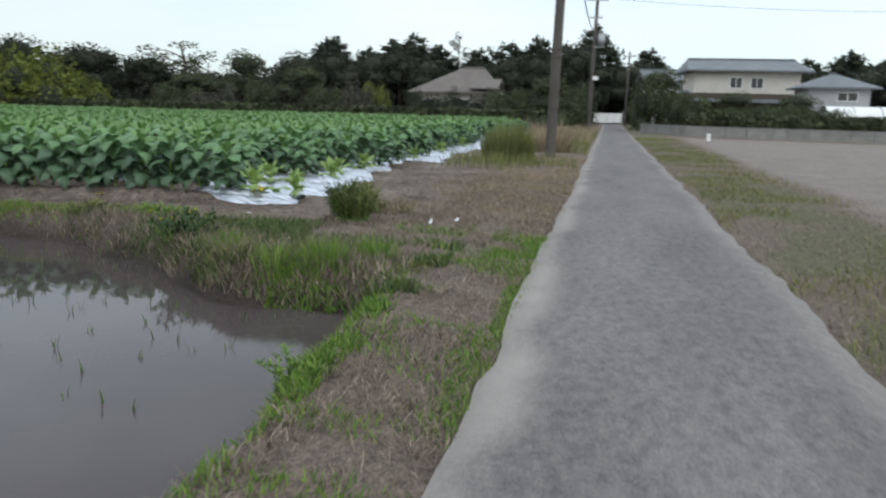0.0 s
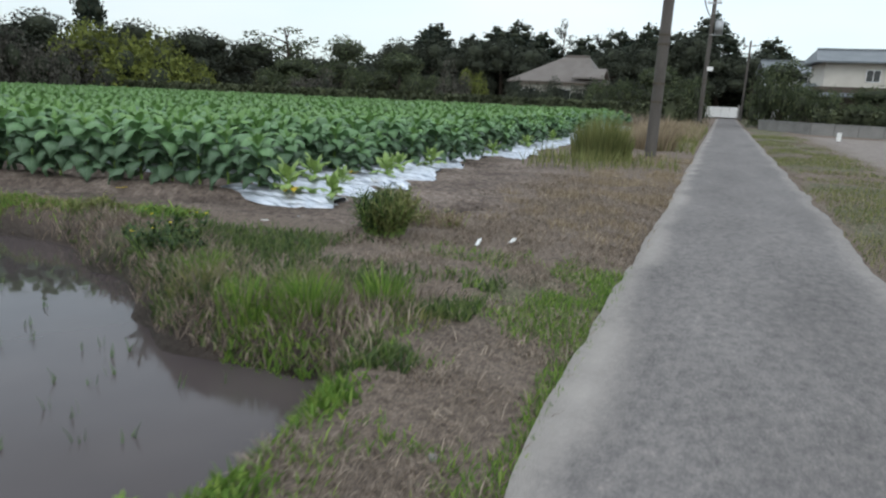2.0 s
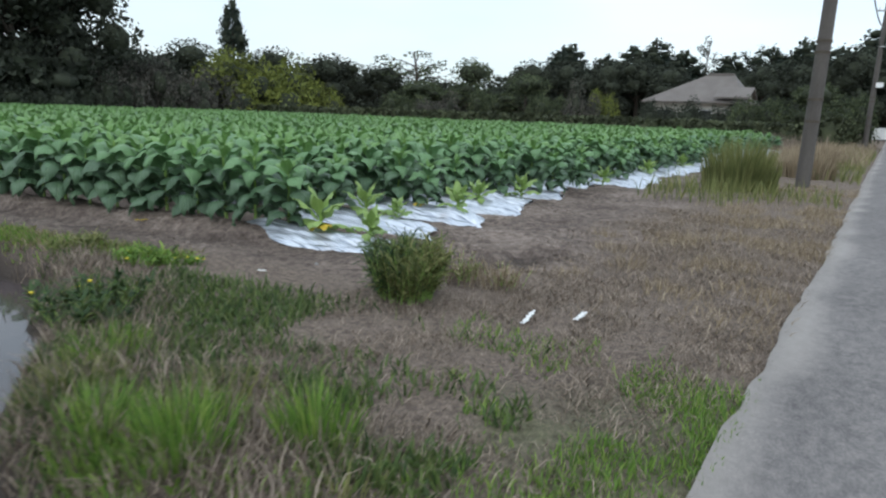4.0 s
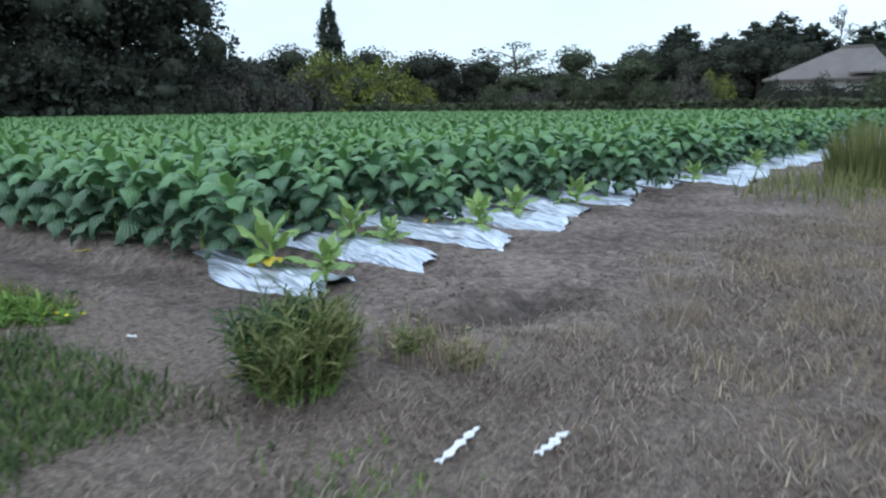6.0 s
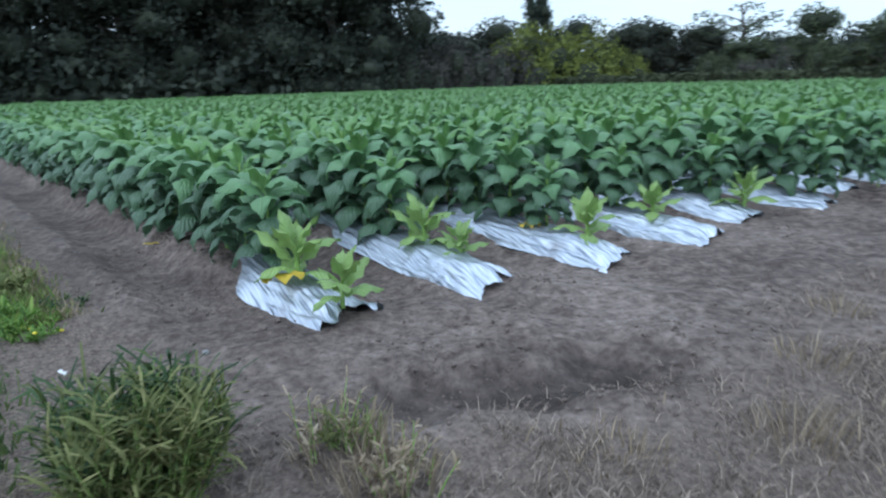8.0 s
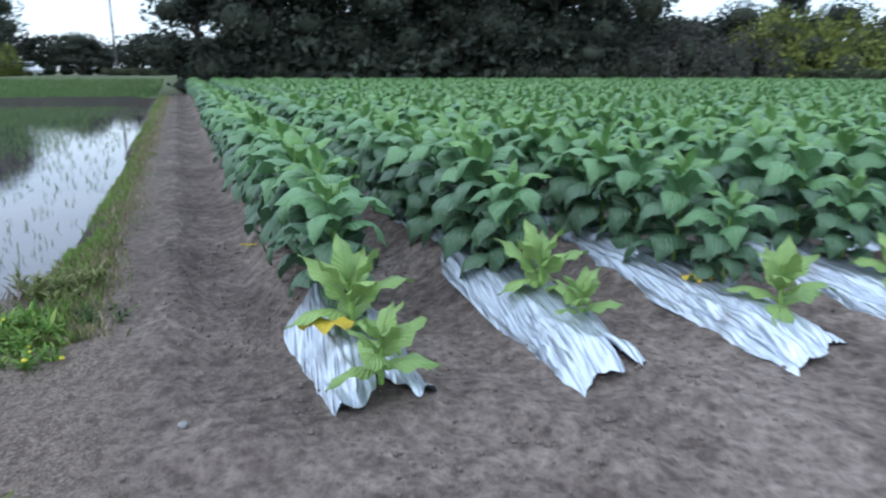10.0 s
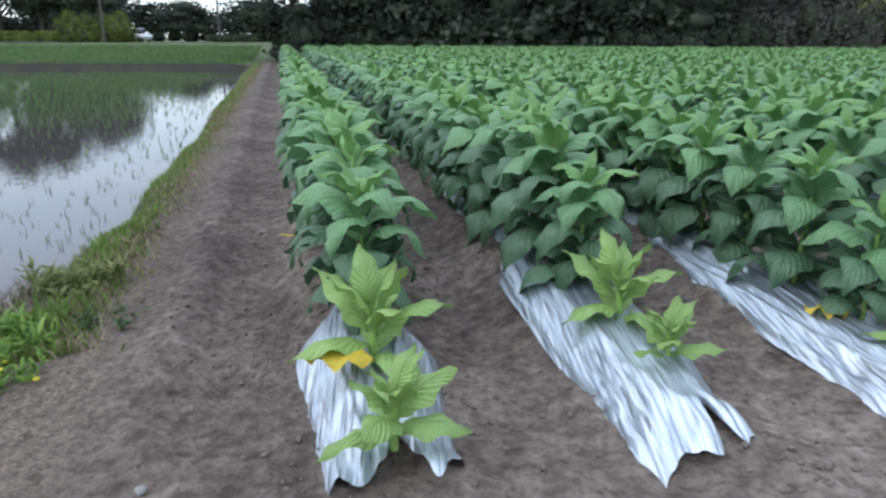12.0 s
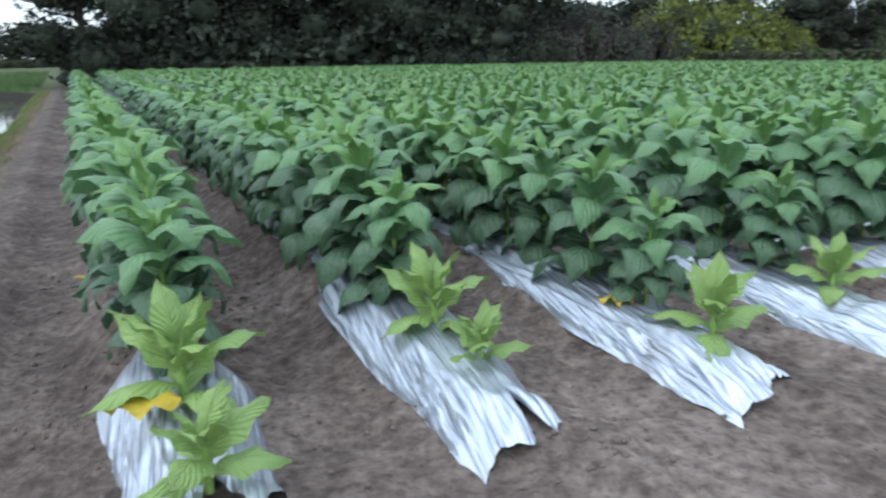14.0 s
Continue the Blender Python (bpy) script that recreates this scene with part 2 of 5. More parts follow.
GRASS_DRY = foliage("dead_straw", [(0.0, (0.10, 0.080, 0.064)), (0.6, (0.245, 0.196, 0.158)), (1.0, (0.42, 0.345, 0.27))], 0.8, 0.2, 0.15)
GRASS_GOLD = foliage("bleached_golden_grass", [(0.0, (0.18, 0.140, 0.094)), (0.7, (0.34, 0.270, 0.180)), (1.0, (0.48, 0.40, 0.29))], 0.8, 0.2, 0.2)
GRASS_OLIVE = foliage("olive_grass", [(0.0, (0.09, 0.11, 0.04)), (0.6, (0.18, 0.20, 0.07)), (1.0, (0.29, 0.28, 0.12))], 0.7, 0.2, 0.25)
WEED_DARK = foliage("dark_weed_leaf", [(0.0, (0.022, 0.050, 0.018)), (0.7, (0.055, 0.095, 0.03)), (1.0, (0.13, 0.15, 0.04))], 0.6, 0.3, 0.2)
GRASS_DEEP = foliage("deep_green_weeds", [(0.0, (0.04, 0.07, 0.025)), (0.6, (0.09, 0.135, 0.04)), (1.0, (0.17, 0.21, 0.07))], 0.6, 0.3, 0.25)
RICE = foliage("rice_seedling", [(0.0, (0.06, 0.11, 0.035)), (1.0, (0.14, 0.22, 0.07))], 0.6, 0.3, 0.2)
CLOD = mottled("soil_clod", (0.12, 0.094, 0.080), (0.21, 0.170, 0.146), 14.0, 80.0, 0.95)
TREE_DARK = foliage("dark_evergreen_leaves", [(0.0, (0.036, 0.042, 0.032)), (0.8, (0.056, 0.065, 0.048)), (1.0, (0.074, 0.084, 0.060))], 0.7, 0.15, 0.1, broad=0.35)
TREE_MID = foliage("olive_tree_leaves", [(0.0, (0.045, 0.060, 0.034)), (0.8, (0.090, 0.110, 0.058)), (1.0, (0.13, 0.15, 0.075))], 0.7, 0.15, 0.15, broad=0.4)
TREE_CONIFER = foliage("conifer_needles", [(0.0, (0.022, 0.032, 0.026)), (1.0, (0.050, 0.066, 0.048))], 0.75, 0.15, 0.08, broad=0.5)
TREE_YELLOW = foliage("yellow_green_leaves", [(0.0, (0.12, 0.142, 0.040)), (0.7, (0.165, 0.188, 0.046)), (1.0, (0.20, 0.225, 0.055))], 0.7, 0.15, 0.2, broad=0.5)
TREE_GREY = foliage("grey_brown_brush", [(0.0, (0.055, 0.053, 0.046)), (0.8, (0.105, 0.100, 0.086)), (1.0, (0.15, 0.14, 0.12))], 0.8, 0.15, 0.1, broad=0.5)
# filler inside crowns, its colour darkened to stand for the shade within
TREE_INNER = mottled("painted_crown_shade", (0.022, 0.027, 0.018), (0.050, 0.058, 0.034), 1.5, 9.0, 0.9, relief=0.6, depth=0.05)
HEDGE = foliage("clipped_hedge_leaves", [(0.0, (0.040, 0.048, 0.028)), (1.0, (0.095, 0.108, 0.06))], 0.7, 0.15, 0.1, broad=0.8)
BARK = mottled("dark_bark", (0.035, 0.028, 0.022), (0.085, 0.070, 0.056), 8.0, 40.0, 0.9, stretch=(3, 3, 0.6))
CONCRETE = mottled("weathered_concrete", (0.18, 0.176, 0.168), (0.30, 0.29, 0.278), 1.5, 40.0, 0.85)
POLE = mottled("stained_concrete_pole", (0.070, 0.062, 0.056), (0.125, 0.112, 0.102), 1.6, 45.0, 0.8, stretch=(2, 2, 0.4))
STEEL = mottled("galvanised_steel", (0.30, 0.31, 0.32), (0.45, 0.46, 0.47), 12.0, 60.0, 0.45, 0.7)
WIRE = mottled("black_cable", (0.015, 0.015, 0.016), (0.03, 0.03, 0.032), 20.0, 80.0, 0.6)
PLASTER = mottled("cream_plaster", (0.52, 0.49, 0.44), (0.64, 0.605, 0.55), 1.2, 40.0, 0.85)
PLASTER_GREY = mottled("grey_plaster", (0.36, 0.37, 0.38), (0.46, 0.47, 0.48), 1.2, 40.0, 0.85)
TIMBER = mottled("dark_timber", (0.05, 0.04, 0.032), (0.11, 0.09, 0.07), 6.0, 40.0, 0.8)
ROOF_BROWN = mottled("brown_grey_roof_tiles", (0.120, 0.104, 0.094), (0.175, 0.155, 0.142), 1.0, 18.0, 0.7)
ROOF_GREY = mottled("grey_roof_tiles", (0.115, 0.130, 0.145), (0.185, 0.20, 0.215), 1.0, 18.0, 0.6)
GLASS = material("dark_window_glass", 0.06, 0.0, 0.5)[0]
GLASS.node_tree.nodes["Principled BSDF"].inputs["Base Color"].default_value = (0.03, 0.035, 0.04, 1)
WHITE = mottled("white_paint", (0.72, 0.72, 0.71), (0.82, 0.82, 0.81), 3.0, 40.0, 0.5)
PAPER = mottled("white_plastic_scrap", (0.68, 0.68, 0.67), (0.82, 0.82, 0.80), 20.0, 90.0, 0.5)
VINYL = mottled("milky_greenhouse_vinyl", (0.60, 0.66, 0.66), (0.74, 0.79, 0.78), 2.0, 30.0, 0.35)
FLOWER = mottled("yellow_petal", (0.55, 0.46, 0.03), (0.75, 0.62, 0.06), 30.0, 90.0, 0.6)
RUBBER = mottled("tyre_rubber", (0.018, 0.018, 0.018), (0.03, 0.03, 0.03), 20.0, 60.0, 0.8)
CAR_WHITE = mottled("white_car_paint", (0.70, 0.70, 0.71), (0.76, 0.76, 0.77), 2.0, 30.0, 0.25, 0.0, 0.5, 0.0)


# ---- building blocks ----
rng = np.random.default_rng(7)


def vnoise(x, y, scale, seed=0):
    """Smooth value noise in 0..1."""
    x, y = np.asarray(x, float) * scale, np.asarray(y, float) * scale
    xi, yi = np.floor(x), np.floor(y)
    fx, fy = x - xi, y - yi
    fx, fy = fx * fx * (3 - 2 * fx), fy * fy * (3 - 2 * fy)

    def h(a, b):
        v = np.sin(a * 127.1 + b * 311.7 + seed * 74.7) * 43758.5453
        return v - np.floor(v)

    top = h(xi, yi) * (1 - fx) + h(xi + 1, yi) * fx
    low = h(xi, yi + 1) * (1 - fx) + h(xi + 1, yi + 1) * fx
    return top * (1 - fy) + low * fy


def sstep(a, b, v):
    t = np.clip((np.asarray(v, float) - a) / (b - a), 0, 1)
    return t * t * (3 - 2 * t)


def mesh_from(name, verts, faces, uv=None, smooth=True, colors=None):
    """A mesh from arrays; faces all of one length; uv by vertex; colors: {layer: rgba by vertex}."""
    verts, faces = np.asarray(verts, np.float32), np.asarray(faces, np.int32)
    me = bpy.data.meshes.new(name)
    k = faces.shape[1]
    me.vertices.add(len(verts))
    me.vertices.foreach_set("co", verts.ravel())
    me.loops.add(faces.size)
    me.loops.foreach_set("vertex_index", faces.ravel())
    me.polygons.add(len(faces))
    me.polygons.foreach_set("loop_start", np.arange(0, faces.size, k, dtype=np.int32))
    me.update(calc_edges=True)
    if smooth:
        me.polygons.foreach_set("use_smooth", np.ones(len(faces), bool))
    if uv is not None:
        me.uv_layers.new(name="UVMap").data.foreach_set("uv", np.asarray(uv, np.float32)[faces.ravel()].ravel())
    for layer, rgba in (colors or {}).items():
        me.color_attributes.new(layer, "FLOAT_COLOR", "POINT").data.foreach_set("color", np.asarray(rgba, np.float32).ravel())
    me.validate()
    return me


def add(name, me, mat, parent=None, label=""):
    if not me.materials:
        me.materials.append(mat)
    ob = new(name, me)
    if parent is not None:
        ob.parent = parent
    return tagged(ob, label)


def part(name, bm, mat, parent=None, label="", smooth=False):
    """Links a bmesh as one mesh object."""
    me = bpy.data.meshes.new(name)
    for f in bm.faces:
        f.smooth = smooth
    bm.to_mesh(me)
    bm.free()
    return add(name, me, mat, parent, label)


def empty(name, m, label, category, group="", kind=""):
    ob = new(name)
    ob.matrix_basis = m
    ob.empty_display_size = 0.1
    return tagged(ob, label, category, group, kind)


def box(bm, size, at, rot=0.0, bevel=0.0):
    got = bmesh.ops.create_cube(bm, size=1.0, matrix=Matrix.Translation(at) @ Matrix.Rotation(rot, 4, "Z") @ Matrix.Diagonal((*size, 1)))
    if bevel:
        edges = list({e for v in got["verts"] for e in v.link_edges})
        bmesh.ops.bevel(bm, geom=edges, offset=bevel, segments=2, affect="EDGES")
    return bm


def boxed(size, at, rot=0.0, bevel=0.01):
    return box(bmesh.new(), size, at, rot, bevel)


def tube(path, radii, sides=8):
    """Vertices and quads of a tapering tube along points."""
    path = [Vector(p) for p in path]
    v, f = [], []
    for i, p in enumerate(path):
        d = (path[min(i + 1, len(path) - 1)] - path[max(i - 1, 0)]).normalized()
        a = d.orthogonal().normalized()
        b = d.cross(a)
        for j in range(sides):
            t = 2 * math.pi * j / sides
            v.append(p + (a * math.cos(t) + b * math.sin(t)) * radii[i])
    for i in range(len(path) - 1):
        for j in range(sides):
            k = (j + 1) % sides
            f.append((i * sides + j, i * sides + k, (i + 1) * sides + k, (i + 1) * sides + j))
    return [tuple(p) for p in v], f


def merge(chunks):
    v, f, n = [], [], 0
    for a, b in chunks:
        v.append(np.asarray(a, float))
        f.append(np.asarray(b, int) + n)
        n += len(a)
    return np.concatenate(v), np.concatenate(f)


# ---- the lie of the land ----
ROAD_L, ROAD_R = 0.37, 2.58
ROW_Y, ROW_X, ROW_STEP, ROW_SKEW, ROWS = 10.95, -3.6, 1.17, 0.155, 30
WATER_Z = -0.33


def row_y(k, x):
    return ROW_Y + k * ROW_STEP + ROW_SKEW * (np.asarray(x, float) - ROW_X)


def field_end(y):
    """x at which the crop ends, away from the road."""
    return -46.0 + 0.16 * (np.asarray(y, float) - 5)


def paddy_depth(x, y):
    """How far inside the flooded paddy a place lies."""
    right = np.interp(y, [2.0, 4.8, 5.5, 6.5, 7.0], [-0.84, -0.85, -0.97, -1.14, -1.30]) + 0.12 * (vnoise(y, 0 * y, 1.7, 3) - 0.5)
    far = np.interp(x, [-60, -28, -11.3, -8, -5.9, -5.1, -4.2, -3.6, -3.1, -2.4, -1.0], [-0.2, 5.0, 7.85, 8.38, 8.45, 8.15, 7.75, 7.35, 6.85, 6.62, 6.55]) + 0.25 * (vnoise(x, 0 * x, 1.3, 5) - 0.5)
    return np.minimum(np.minimum(right - x, far - y), np.minimum(x + 40.0, y + 26.0))


def in_field(x, y):
    """1 on tilled soil."""
    near = row_y(0, x) - 1.15
    edge = np.where(y < 14, -1.55 - 0.0 * y, -2.1) + 0.5 * (vnoise(x, y, 1.1, 9) - 0.5)
    edge = edge - 0.45 * sstep(11.8, 9.6, y)
    return sstep(-0.25, 0.25, y - near) * sstep(0.3, -0.3, x - edge) * sstep(2, 0, y - row_y(ROWS, x))


def ditch(x, y):
    """A broken dark hollow at the edge of the tilled soil."""
    t = np.clip(((x + 2.42) * 0.26 + (y - 10.75) * 0.966) / 1.35, 0, 1)
    away = np.hypot(x - (-2.42 + 0.26 * 1.35 * t), y - (10.75 + 0.966 * 1.35 * t)) + 0.30 * (vnoise(x, y, 5.0, 15) - 0.5) + 0.12 * (vnoise(x, y, 14.0, 16) - 0.5)
    return sstep(0.34, 0.06, away)


def land(x, y):
    x, y = np.asarray(x, float), np.asarray(y, float)
    d = paddy_depth(x, y)
    z = -0.52 * sstep(-0.42, 0.14, d + 0.12 * (vnoise(x, y, 3.0, 2) - 0.5))
    dry = d < 0.1
    f = in_field(x, y)
    rough = 0.05 * (vnoise(x, y, 2.2, 1) - 0.5) + 0.03 * (vnoise(x, y, 7.0, 4) - 0.5) + 0.02 * (vnoise(x, y, 17.0, 6) - 0.5)
    near_road = sstep(0.5, 0.0, np.abs(x - 1.5) - 1.15)
    z = z + np.where(dry, rough, 0.3 * rough) * (1 - near_road) - 0.035 * near_road
    phase = (y - row_y(0, x)) / ROW_STEP
    furrow = 0.5 - 0.5 * np.cos(2 * math.pi * phase)
    inside = f * sstep(-3.4, -4.0, x) * sstep(-0.95, -0.6, phase)
    z = z - 0.08 * furrow * inside + 0.02 * inside
    off = np.abs(phase - np.round(phase)) * ROW_STEP
    z = z + 0.10 * sstep(0.42, 0.16, off) * inside * sstep(-4.3, -5.2, x)
    z = z + 0.16 * np.exp(-((x + 40.5) / 0.5) ** 2) * sstep(0, -2, y - row_y(0, x) + 1.5)
    z = z - 0.11 * ditch(x, y) + 0.05 * f * (vnoise(x, y, 4.5, 8) - 0.5) * (1 - inside)
    z = z + 0.9 * sstep(-48, -85, x) * sstep(20, 6, y)
    return z


def zone_colors(x, y):
    f, d = in_field(x, y), paddy_depth(x, y)
    n1, n2 = vnoise(x, y, 0.8, 11), vnoise(x, y, 2.5, 12)
    dry = (1 - f) * (0.75 + 0.25 * n2)
    green = 0.55 * sstep(0.45, 0.75, 0.6 * n1 + 0.4 * n2) * (1 - f) * sstep(9.6, 8.2, y)
    green = np.maximum(green, 0.85 * ((x < -39.9) & (y < 3)))
    green = np.maximum(green, 0.5 * sstep(2.6, 2.9, x) * sstep(5.2, 4.4, x) * sstep(0.3, 0.6, n1))
    edge = 4.9 + 0.7 * (n1 - 0.5) + 0.02 * (y - 12)
    lot = sstep(edge - 0.3, edge + 0.5, x) * sstep(48.5, 47.5, y + 0.2 * (x - 5)) * (y > -40)
    mud = sstep(-0.42, -0.12, d) * (0.7 + 0.3 * n2)
    mud = np.maximum(mud, 0.9 * np.exp(-((x + 40.5) / 0.6) ** 4) * (y < row_y(0, x) - 1.5))
    # hollow coloured dark to stand for the shadow under its lip
    pit_shade = 1.0 * ditch(x, y) * (0.3 + 0.7 * vnoise(x, y, 9.0, 17))
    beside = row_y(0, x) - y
    # darker strip of soil along the near side of the first row
    path_dark = 0.34 * sstep(-3.8, -5.2, x) * sstep(0.25, 0.45, beside) * sstep(1.45, 1.1, beside) * (0.5 + 0.5 * n2)
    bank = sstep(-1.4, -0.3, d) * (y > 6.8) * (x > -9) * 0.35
    return np.stack([dry, green, lot, np.clip(np.maximum(np.maximum(mud, pit_shade), np.maximum(bank, path_dark)), 0, 1)], -1)


def grown(values):
    return np.unique(np.round(np.concatenate(values), 4))


xs = grown([np.arange(-10, 5, 0.10), np.arange(-50, -10, 0.45), np.arange(5, 30, 0.6), -50 - np.geomspace(1, 2950, 26), 30 + np.geomspace(1, 2970, 26)])
ys = grown([np.arange(2.5, 16, 0.10), np.arange(16, 32, 0.25), np.arange(32, 70, 0.8), np.arange(-30, 2.5, 0.4), 70 + np.geomspace(1, 2930, 26), -30 - np.geomspace(1, 2970, 20)])
gx, gy = np.meshgrid(xs, ys, indexing="ij")
gv = np.stack([gx.ravel(), gy.ravel(), land(gx, gy).ravel()], -1)
idx = np.arange(gx.size).reshape(gx.shape)
gf = np.stack([idx[:-1, :-1], idx[1:, :-1], idx[1:, 1:], idx[:-1, 1:]], -1).reshape(-1, 4)
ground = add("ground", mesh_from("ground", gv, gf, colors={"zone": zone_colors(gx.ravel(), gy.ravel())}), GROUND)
tagged(ground, "grey-brown tilled soil, dead grass verge and bare gravel lot", "ground", kind="structure")


def build_road():
    t = np.linspace(0, 1, 27)
    y = np.concatenate([np.arange(-14, 2, 0.5), np.arange(2, 20, 0.06), np.arange(20, 100, 0.6)])
    left = ROAD_L + 0.06 * (vnoise(y, 0 * y, 0.8, 21) - 0.5) + 0.05 * (vnoise(y, 0 * y, 3.0, 25) - 0.5)
    right = ROAD_R + 0.10 * (vnoise(y, 0 * y, 0.9, 23) - 0.5) + 0.06 * (vnoise(y, 0 * y, 4.0, 24) - 0.5)
    x = left[:, None] + (right - left)[:, None] * t
    yy = np.repeat(y[:, None], len(t), 1)
    z = 0.004 + 0.028 * np.sin(math.pi * t)[None] + 0 * x
    z[:, 0] = z[:, -1] = -0.045
    x[:, 1] = x[:, 0] + 0.015
    x[:, -2] = x[:, -1] - 0.015
    v = np.stack([x.ravel(), yy.ravel(), z.ravel()], -1)
    i = np.arange(x.size).reshape(x.shape)
    f = np.stack([i[:-1, :-1], i[:-1, 1:], i[1:, 1:], i[1:, :-1]], -1).reshape(-1, 4)
    edge = np.maximum(0.8 * sstep(0.34, 0.03, x - left[:, None] + 0.24 * (vnoise(x, yy, 1.6, 26) - 0.5)), 0.5 * sstep(0.3, 0.0, right[:, None] - x))
    edge = (edge * (0.7 + 0.3 * vnoise(x, yy, 4.0, 27))).ravel()
    rgba = np.stack([edge, edge, edge, np.ones_like(edge)], -1)
    ob = add("road", mesh_from("road", v, f, smooth=False, colors={"edge": rgba}), ROAD)
    tagged(ob, "narrow worn grey asphalt farm lane with sandy edges", "road", kind="structure")


build_road()


def build_water():
    nx, ny = 40, 36
    x, y = np.meshgrid(np.linspace(-40.3, -0.35, nx), np.linspace(-26.3, 8.8, ny), indexing="ij")
    keep = np.stack([x.ravel(), y.ravel(), np.full(x.size, WATER_Z)], -1)
    i = np.arange(x.size).reshape(x.shape)
    f = np.stack([i[:-1, :-1], i[1:, :-1], i[1:, 1:], i[:-1, 1:]], -1).reshape(-1, 4)
    ob = add("water", mesh_from("water", keep, f), WATER)
    tagged(ob, "still murky brown water of a flooded rice paddy", "water", kind="structure")


build_water()

# ---- tobacco ----
def leaf_shape(length, width, rise, droop, nu=10, nv=6, wave=0.03, fold=0.34, seed=0, twist=0.0):
    """A pointed oval leaf that leaves the stalk at an angle and bends over; u along, v across."""
    r = np.random.default_rng(seed)
    u = np.linspace(0, 1, nu + 1)
    w = np.sin(np.pi * u ** 0.80) ** 0.85 * (1 - 0.22 * u ** 3)
    w = width * 0.53 * np.maximum(w, np.where(u < 0.12, 0.20, 0.0))
    w[-1] = 0.003
    ang = radians(rise) + (radians(droop) - radians(rise)) * (0.35 * u + 0.65 * u * u * (3 - 2 * u))
    step = length / nu
    cx = np.concatenate([[0], np.cumsum(np.cos(ang[:-1]) * step)])
    cz = np.concatenate([[0], np.cumsum(np.sin(ang[:-1]) * step)])
    v = np.linspace(-1, 1, nv + 1)
    p1, p2 = r.uniform(0, 6.28, 2)
    side = np.repeat(v[None], nu + 1, 0) * w[:, None]
    lift = fold * w[:, None] * (0.5 * np.abs(v)[None] - 1.7 * v[None] ** 2) + wave * np.abs(v)[None] ** 2 * np.sin(u[:, None] * 15 + np.where(v < 0, p1, p2)[None])
    nxn, nzn = -np.sin(ang), np.cos(ang)
    tw = twist * u[:, None]
    X = cx[:, None] + nxn[:, None] * lift
    Y = side * np.cos(tw)
    Z = cz[:, None] + nzn[:, None] * lift + side * np.sin(tw)
    i = np.arange((nu + 1) * (nv + 1)).reshape(nu + 1, nv + 1)
    f = np.stack([i[:-1, :-1], i[1:, :-1], i[1:, 1:], i[:-1, 1:]], -1).reshape(-1, 4)
    uv = np.stack([np.repeat(u[:, None], nv + 1, 1).ravel(), np.repeat((v[None] + 1) / 2, nu + 1, 0).ravel()], -1)
    return np.stack([X.ravel(), Y.ravel(), Z.ravel()], -1), f, uv


def leaf_plan(seed, height, young):
    """Where the leaves of one plant sit: base height, heading, length, width, rise, droop."""
    r = np.random.default_rng(seed)
    count = 10 if young else 21
    out = []
    for i in range(count):
        s = i / (count - 1)
        head = i * 137.5 + r.uniform(-18, 18)
        if young:
            base, ln = height * (0.06 + 0.40 * s), height * (0.74 - 0.24 * s) * r.uniform(0.9, 1.1)
            rise = 30 + 48 * s + r.uniform(-8, 8)
            dr = rise - 72 + 30 * s + r.uniform(-14, 14)
            wd = ln * r.uniform(0.40, 0.48)
        else:
            crown = max(s - 0.72, 0) / 0.28
            base = height * (0.10 + 0.74 * s)
            ln = height * (0.57 - 0.10 * abs(s - 0.4) - 0.26 * crown) * r.uniform(0.88, 1.12)
            rise = 44 + 26 * s + 10 * crown + r.uniform(-9, 9)
            dr = -118 + 42 * s + 96 * crown + r.uniform(-22, 22)
            wd = ln * (0.49 - 0.04 * s - 0.12 * crown) * r.uniform(0.9, 1.1)
        out.append((base, head, ln, wd, rise, dr))
    return out


PLANT_LABEL = "broad-leaved green tobacco plant growing through silver mulch film"
YOUNG_LABEL = "small pale green tobacco plant at the end of a row"
_leaf_cache = {}


def leaf_mesh(ln, wd, rise, dr, young):
    """Leaves of about the same size and bend share one mesh."""
    key = (round(ln / 0.05), round(wd / 0.04), round(rise / 14), round(dr / 18), young)
    if key not in _leaf_cache:
        v, f, uv = leaf_shape(key[0] * 0.05, max(key[1], 2) * 0.04, key[2] * 14, key[3] * 18, seed=len(_leaf_cache), wave=0.05 * key[0] * 0.05, twist=0.55 * math.sin(2.4 * len(_leaf_cache)))
        me = mesh_from("leaf", v, f, uv)
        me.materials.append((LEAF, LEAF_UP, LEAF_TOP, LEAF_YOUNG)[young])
        _leaf_cache[key] = me
    return _leaf_cache[key]


def tobacco_plant(seed, height, young=False):
    plant = empty("tobacco_plant", pose(0, 0, -50), YOUNG_LABEL if young else PLANT_LABEL, "plant", "tobacco rows")
    top = height * (0.46 if young else 0.90)
    v, f = tube([(0, 0, -0.06), (0.004, 0, top * 0.5), (0, 0.006, top)], [0.020, 0.017, 0.008], 6)
    add("stalk", mesh_from("stalk", v, f), STALK, plant)
    for i, (base, head, ln, wd, rise, dr) in enumerate(leaf_plan(seed, height, young)):
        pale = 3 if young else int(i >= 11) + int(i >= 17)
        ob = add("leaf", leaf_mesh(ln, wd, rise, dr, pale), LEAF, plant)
        ob.matrix_basis = pose(0.01 * math.cos(radians(head)), 0.01 * math.sin(radians(head)), base, 0, 0, head)
    return plant


def bed_top(k, x):
    return 0.10


